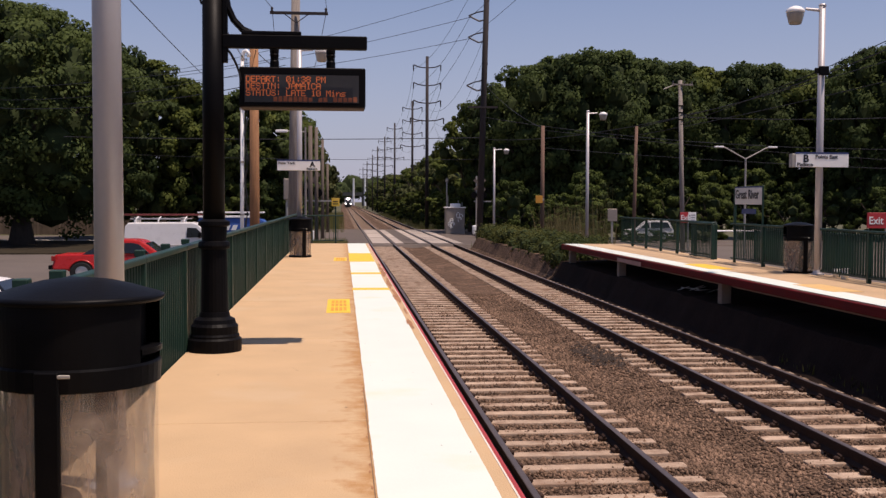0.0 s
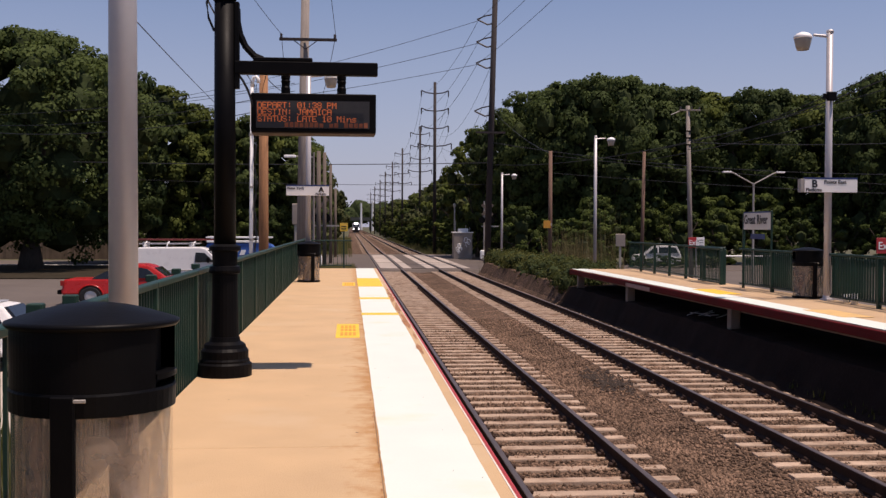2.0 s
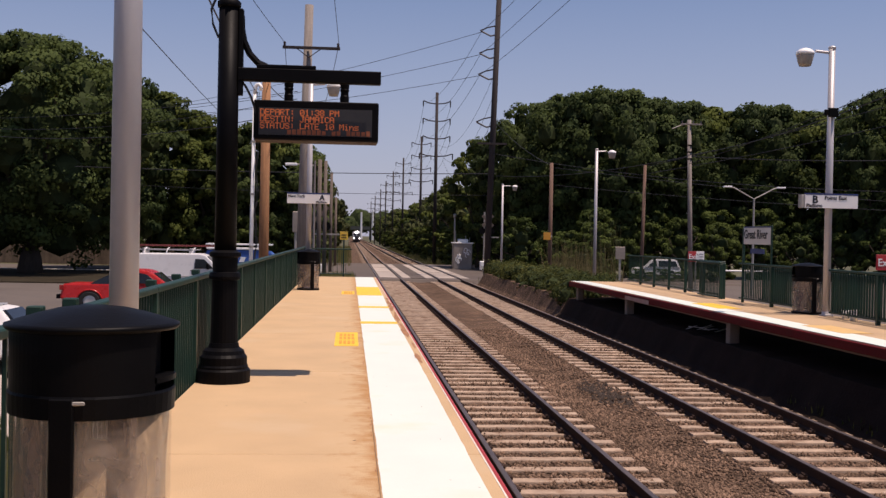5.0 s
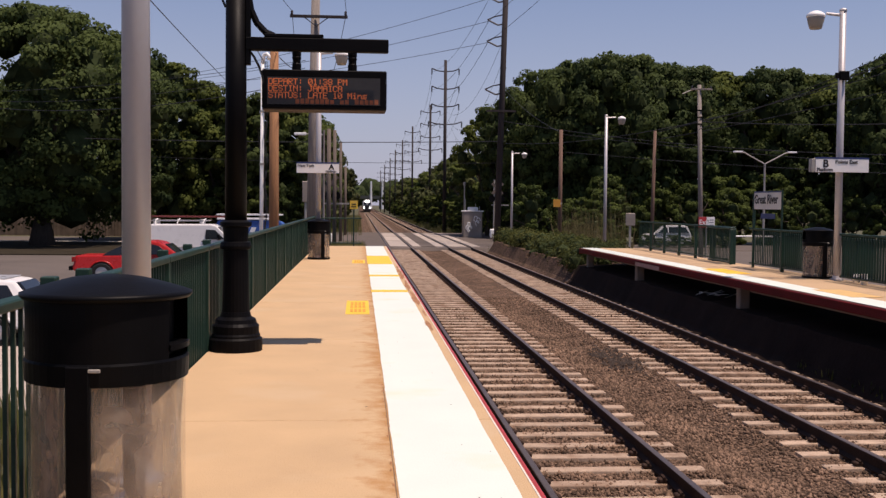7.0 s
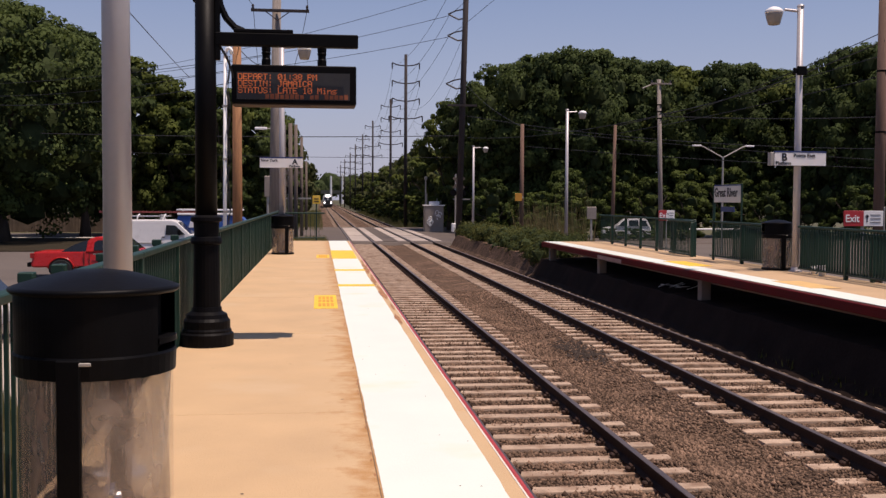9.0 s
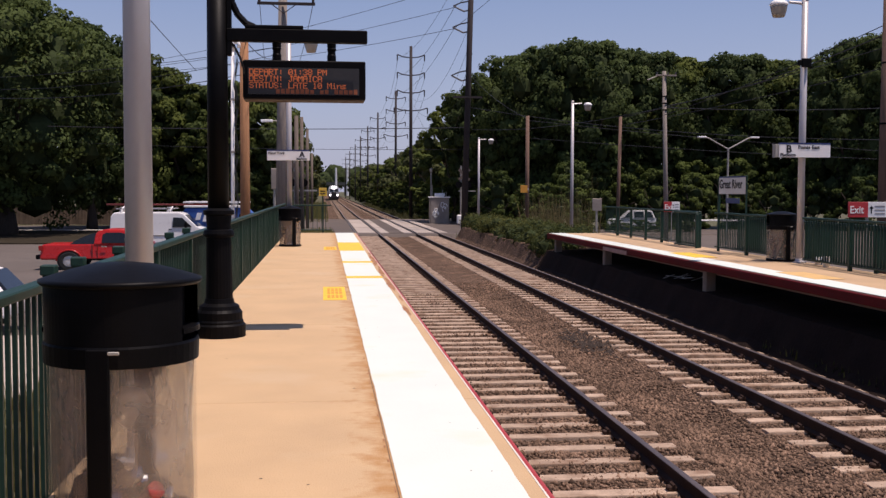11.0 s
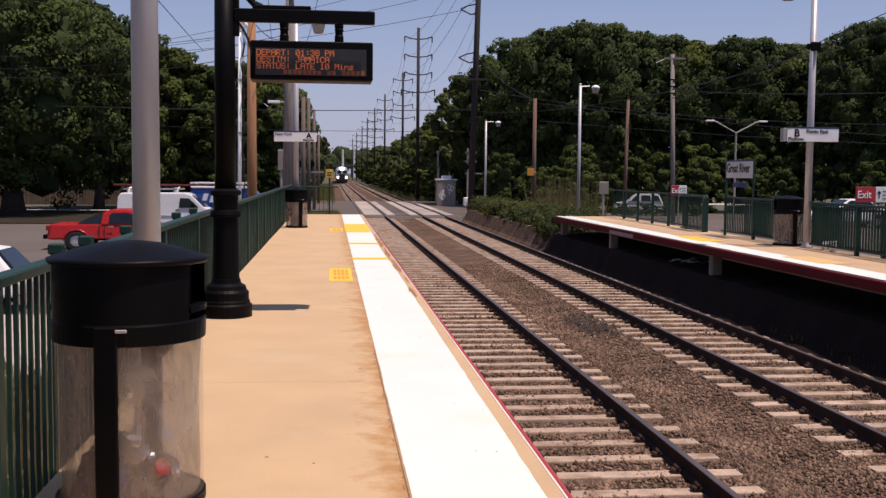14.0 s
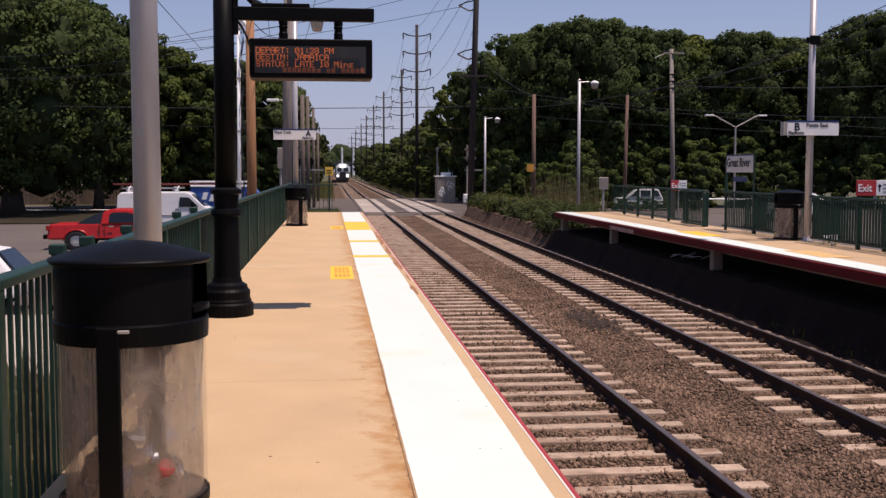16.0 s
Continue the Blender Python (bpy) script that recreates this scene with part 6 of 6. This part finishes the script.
# right side: main wood behind the far lot
for x, y, h, w, i in ((12.0, 97, 12.4, 3.6, 2), (14.2, 93, 13.6, 3.8, 1), (16.6, 90, 15.1, 5.2, 0), (19.3, 88, 15.7, 5.4, 0), (21.8, 87, 16.0, 5.6, 0), (25.0, 90, 15.9, 5.2, 1),
                      (28.0, 90, 15.6, 5.6, 0), (31.2, 92, 15.5, 5.2, 2), (34.0, 92, 15.1, 5.0, 2), (36.2, 90, 15.5, 5.4, 0), (39.6, 92, 15.3, 5.2, 2), (42.4, 92, 15.3, 5.4, 1),
                      (45.5, 90, 15.4, 5.6, 2), (42.0, 79, 15.5, 4.8, 0), (45.0, 78, 16.0, 5.4, 0), (49.0, 78, 15.8, 5.6, 1), (53.5, 77, 16.0, 5.8, 0),
                      (17.0, 104, 14.5, 5.2, 1), (49.5, 92, 16.0, 6.0, 0)):
    plant(i, x, y, h, w)
for x, y, h in ((13.8, 92, 4.4), (15.2, 88, 5.0), (17.4, 72.5, 4.6), (19.5, 81, 5.8), (22.5, 84, 5.6), (26.5, 82, 5.2), (29.5, 81, 4.8), (33, 81, 4.8), (36.5, 81, 5.0), (13.9, 103, 6.0), (14.8, 66, 3.2),
                (39.5, 73.5, 4.6), (43, 72, 5.0), (46.5, 71, 5.0), (50, 70, 5.2), (54, 68, 5.6), (34, 84.5, 6.2), (40, 84.5, 6.2), (24.5, 85, 5.8), (30.5, 86, 6.0), (16.8, 80, 4.0), (37.8, 77.5, 4.2), (35.2, 79, 4.0), (13.2, 80, 5.0), (15.0, 77, 3.6)):
    plant(3, x, y, h)
for x in (20.4, 22.2, 24.0, 25.8):
    plant(3, x, 72.4, rt.uniform(0.75, 0.95), 1.1, z=-1.3)
# right side of the corridor: a close row of trees with bushes at its foot
for k in range(50):
    y = 108 + k * 9.5 + rt.uniform(-3, 3)
    plant(5 if k % 3 else 4, 13.4 + 0.004 * y + rt.uniform(-0.6, 1.0), y, rt.uniform(8.2, 10.0) + 0.004 * y, rt.uniform(3.8, 4.8))
    if k < 26:
        plant(5, 10.9 + 0.003 * y + rt.uniform(-0.5, 0.6), y + 3 + rt.uniform(-2, 2), rt.uniform(3.0, 5.2), rt.uniform(2.0, 2.8))
    if k % 4 == 1:
        plant(4, 23 + rt.uniform(-1, 2), y + 4, rt.uniform(10.0, 11.5))
# far woods that close the view
rng = np.random.default_rng(5)
blobs = [(x, 900 + 60 * math.sin(x * 0.03) + rt.uniform(-20, 20), 7 + rt.uniform(0, 9), rt.uniform(9, 14)) for x in range(-420, 421, 11)]
fw = thing("far_woods", (0, 0, 0), "distant dark green woods beyond the bridge", "woods", kind="stuff")
part("dark_crown_fill", core_bm(blobs, 0.9), M_CORE, fw)
c, n = crown_points(rng, blobs, 0.10)
me = cards("crown", c, n, 2.4, rng=rng)
me.materials.append(M_LEAF)
o = new("crown", me)
o.parent = fw
# woods round and behind the camera
blobs = [(140 * math.cos(a) * rt.uniform(0.85, 1.1), 30 + 150 * math.sin(a) * rt.uniform(0.9, 1.1), 5 + rt.uniform(-2, 3), rt.uniform(7, 10)) for a in [math.radians(d) for d in range(150, 396, 3)]]
bw = thing("far_woods", (0, 0, 0), "dark green woods all round the station", "woods", kind="stuff")
part("dark_crown_fill", core_bm(blobs, 0.95), M_CORE, bw)
c, n = crown_points(rng, blobs, 0.12)
me = cards("crown", c, n, 1.6, rng=rng)
me.materials.append(M_LEAF)
o = new("crown", me)
o.parent = bw

# hedge at the end of platform B: spreading evergreen with bare brown twigs low down
rh = random.Random(8)
for k in range(13):
    y = 40.6 + k * 2.15
    cx = 9.45 + 0.016 * (y - 42)
    rg = np.random.default_rng(30 + k)
    bl = [(rh.uniform(-1.05, 1.6), rh.uniform(-1.4, 1.4), rh.uniform(0.5, 1.2), rh.uniform(0.30, 0.52)) for _ in range(23)]
    h = thing("hedge_bush", (cx, y, -1.38), "low spreading evergreen hedge bush with brown lower twigs", "bush", group="hedge bushes")
    tagged(part("dark_crown_fill", core_bm(bl, 0.72), M_CORE, h), kind="stuff")
    for name, material, pick, count, length in (("foliage", M_YEW, lambda b: b[2] > 0.62, 62, 0.16), ("dry_twigs", M_DRYTWIG, lambda b: b[2] < 0.85, 46, 0.15)):
        c, n = crown_points(rg, [b for b in bl if pick(b)], count, 0.34)
        if name == "dry_twigs":
            low_ = c[:, 2] < 0.62
            c, n = c[low_], n[low_]
        me = cards(name, c, n, length, rng=rg, aspect=0.42)
        me.materials.append(material)
        o = new(name, me)
        o.parent = h


def blades(name, count, x0, x1, y0, y1, z, hmin, hmax, material, label, cat, wide=0.012):
    rg = np.random.default_rng(count)
    b = np.column_stack([rg.uniform(x0, x1, count), rg.uniform(y0, y1, count), np.full(count, z)])
    h = rg.uniform(hmin, hmax, count)[:, None]
    w = np.column_stack([rg.uniform(-0.02, 0.02, count), rg.uniform(-0.02, 0.02, count), np.zeros(count)]) + wide
    tip = b + np.column_stack([rg.normal(0, 0.12, count), rg.normal(0, 0.12, count), np.ones(count)]) * h
    v = np.stack([b - w, b + w, tip], 1).reshape(-1, 3)
    me = bpy.data.meshes.new(name)
    me.from_pydata(v.tolist(), [], np.arange(3 * count).reshape(-1, 3).tolist())
    me.materials.append(material)
    return tagged(new(name, me), label, cat, kind="stuff")


blades("grass", 14000, -6.3, 0.3, 40.4, 66.8, -1.34, 0.2, 0.7, M_GRASS, "tall dry grass past the platform end", "grass", wide=0.03)
blades("grass", 5000, -2.25, -1.9, -2, 40, GZ - 0.05, 0.2, 0.8, M_GRASS, "rough grass strip beside the platform", "grass")
blades("grass", 9000, -12, -2.8, 6.2, 16.4, GZ + 0.05, 0.15, 0.6, M_GRASS, "rough sunlit grass below the platform", "grass")
blades("reeds", 700, 11.0, 13.4, 50, 60, GZ - 0.05, 1.8, 3.6, M_REED, "tall dry reeds behind the hedge", "reeds")
blades("reeds", 46, 12.4, 13.8, 50, 54, GZ - 0.05, 3.4, 5.3, M_REED, "a few very tall dry reed stalks behind the hedge", "reeds")
blades("grass", 6000, 8.4, 14, 60, 68, GZ - 0.05, 0.3, 0.9, M_GRASS, "tall grass near the crossing", "grass")
blades("grass", 8000, -5, 0.2, 93, 250, GZ - 0.05, 0.4, 1.2, M_GRASS, "rough grass along the track", "grass")
blades("grass", 5000, 8.8, 12, 108, 260, GZ - 0.05, 0.3, 0.8, M_REED, "dry brown grass along the far track", "grass")

blades("grass", 130, 7.95, 8.25, 13, 18.5, -1.32, 0.05, 0.2, M_YEW, "thin weeds at the foot of the dark bank", "grass")

# bridge and pale monopoles far down the line
br = thing("bridge", (0, 0, 0), "dark road bridge over the tracks in the distance", "bridge")
part("deck", box(-30, 40, 700, 712, 5.0, 7.2), M_BRIDGE, br)
part("abutment", box(-30, -3, 699, 713, GZ - 0.2, 5.0), M_BRIDGE, br)
part("abutment", box(13, 40, 699, 713, GZ - 0.2, 5.0), M_BRIDGE, br)
for x, z in ((7.3, 16.5), (14.8, 18)):
    m = thing("monopole", (x, 690, 0), "pale steel monopole beside the distant bridge", "pole", group="pale monopoles")
    part("pole", tube((0, 0, GZ), (0, 0, z), 0.85, 0.6, 10), M_MONO, m)

# ---- the train ----
train = thing("train", (T1, 475, RZ), "white and dark commuter train with bright headlights", "train")
FRONT = [(-1.5, 0.95), (-1.52, 2.2), (-1.5, 3.5), (-1.3, 4.02), (-0.8, 4.3), (0.8, 4.3), (1.3, 4.02), (1.5, 3.5), (1.52, 2.2), (1.5, 0.95)]


def hull(y0, y1, nose=0.0):
    own = bmesh.new()
    a = [own.verts.new((x * (1 - 0.04 * (nose > 0)), y0 + nose * max(0, (z - 2.4) / 2.0), z)) for x, z in FRONT]
    b = [own.verts.new((x, y1, z)) for x, z in FRONT]
    own.faces.new(a)
    own.faces.new(b[::-1])
    for i in range(len(a)):
        j = (i + 1) % len(a)
        own.faces.new((a[j], a[i], b[i], b[j]))
    bmesh.ops.recalc_face_normals(own, faces=own.faces[:])
    return own


part("locomotive_body", hull(0, 22.8, 0.9), M_TRAIN, train, "white locomotive body")
part("nose_panel", box(-0.72, 0.72, -0.05, 0.5, 0.98, 2.4, 0.04), M_TRAINDARK, train, "dark nose panel")
for s in (-1, 1):
    part("windscreen", prism([(0.02, 2.5), (0.38, 3.3), (0.46, 3.3), (0.12, 2.5)], s * 0.72 - 0.55, s * 0.72 + 0.55), M_CARGLASS, train, "dark cab window")
    part("ditch_light", lathe([(0.0, 0), (0.19, 0.0), (0.19, 0.06), (0, 0.07)], 14), M_HEADLIGHT, train, "bright ditch light").matrix_basis = pose(s * 1.1, -0.08, 1.45, 90)
    part("side_skirt", box(s * 1.42 - 0.06, s * 1.42 + 0.06, 0.2, 22, 0.45, 1.1), M_TRAINDARK, train)
part("headlight", lathe([(0.0, 0), (0.34, 0.0), (0.34, 0.06), (0, 0.07)], 16), M_HEADLIGHT, train, "bright roof headlight").matrix_basis = pose(-0.28, 0.42, 3.75, 90)
part("headlight", lathe([(0.0, 0), (0.34, 0.0), (0.34, 0.06), (0, 0.07)], 16), M_HEADLIGHT, train, "bright roof headlight").matrix_basis = pose(0.28, 0.42, 3.75, 90)
part("pilot", prism([(-0.25, 0.15), (-0.35, 0.95), (0.5, 0.95), (0.5, 0.15)], -1.4, 1.4), M_TRAINDARK, train, "dark pilot plate")
for y in (3.5, 18.5, 28, 44.5, 54, 70.5):
    part("bogie", box(-1.25, 1.25, y - 1.7, y + 1.7, 0.02, 0.92, 0.05), M_TRAINDARK, train, "dark bogie")
for k in range(2):
    y = 24 + k * 26.2
    part("coach_body", hull(y, y + 25.6), M_TRAIN, train, "white coach body")
    for s in (-1, 1):
        part("window_band", box(s * 1.5 - 0.03, s * 1.5 + 0.03, y + 1.5, y + 24, 2.3, 2.95), M_CARGLASS, train, "dark window band")


def motions():
    walk(train, [(0.0, pose(T1, 475, RZ)), (16.0, pose(T1, 246, RZ))])
    walk(arriving, [(t, pose(x, 57.2, -1.3, 0, 0, 90)) for t, x in ((0.0, 66.0), (12.0, 34.9), (13.0, 32.1), (13.6, 30.5), (14.0, 29.5), (14.5, 28.4), (15.1, 27.5), (16.0, 26.2))])


motions()
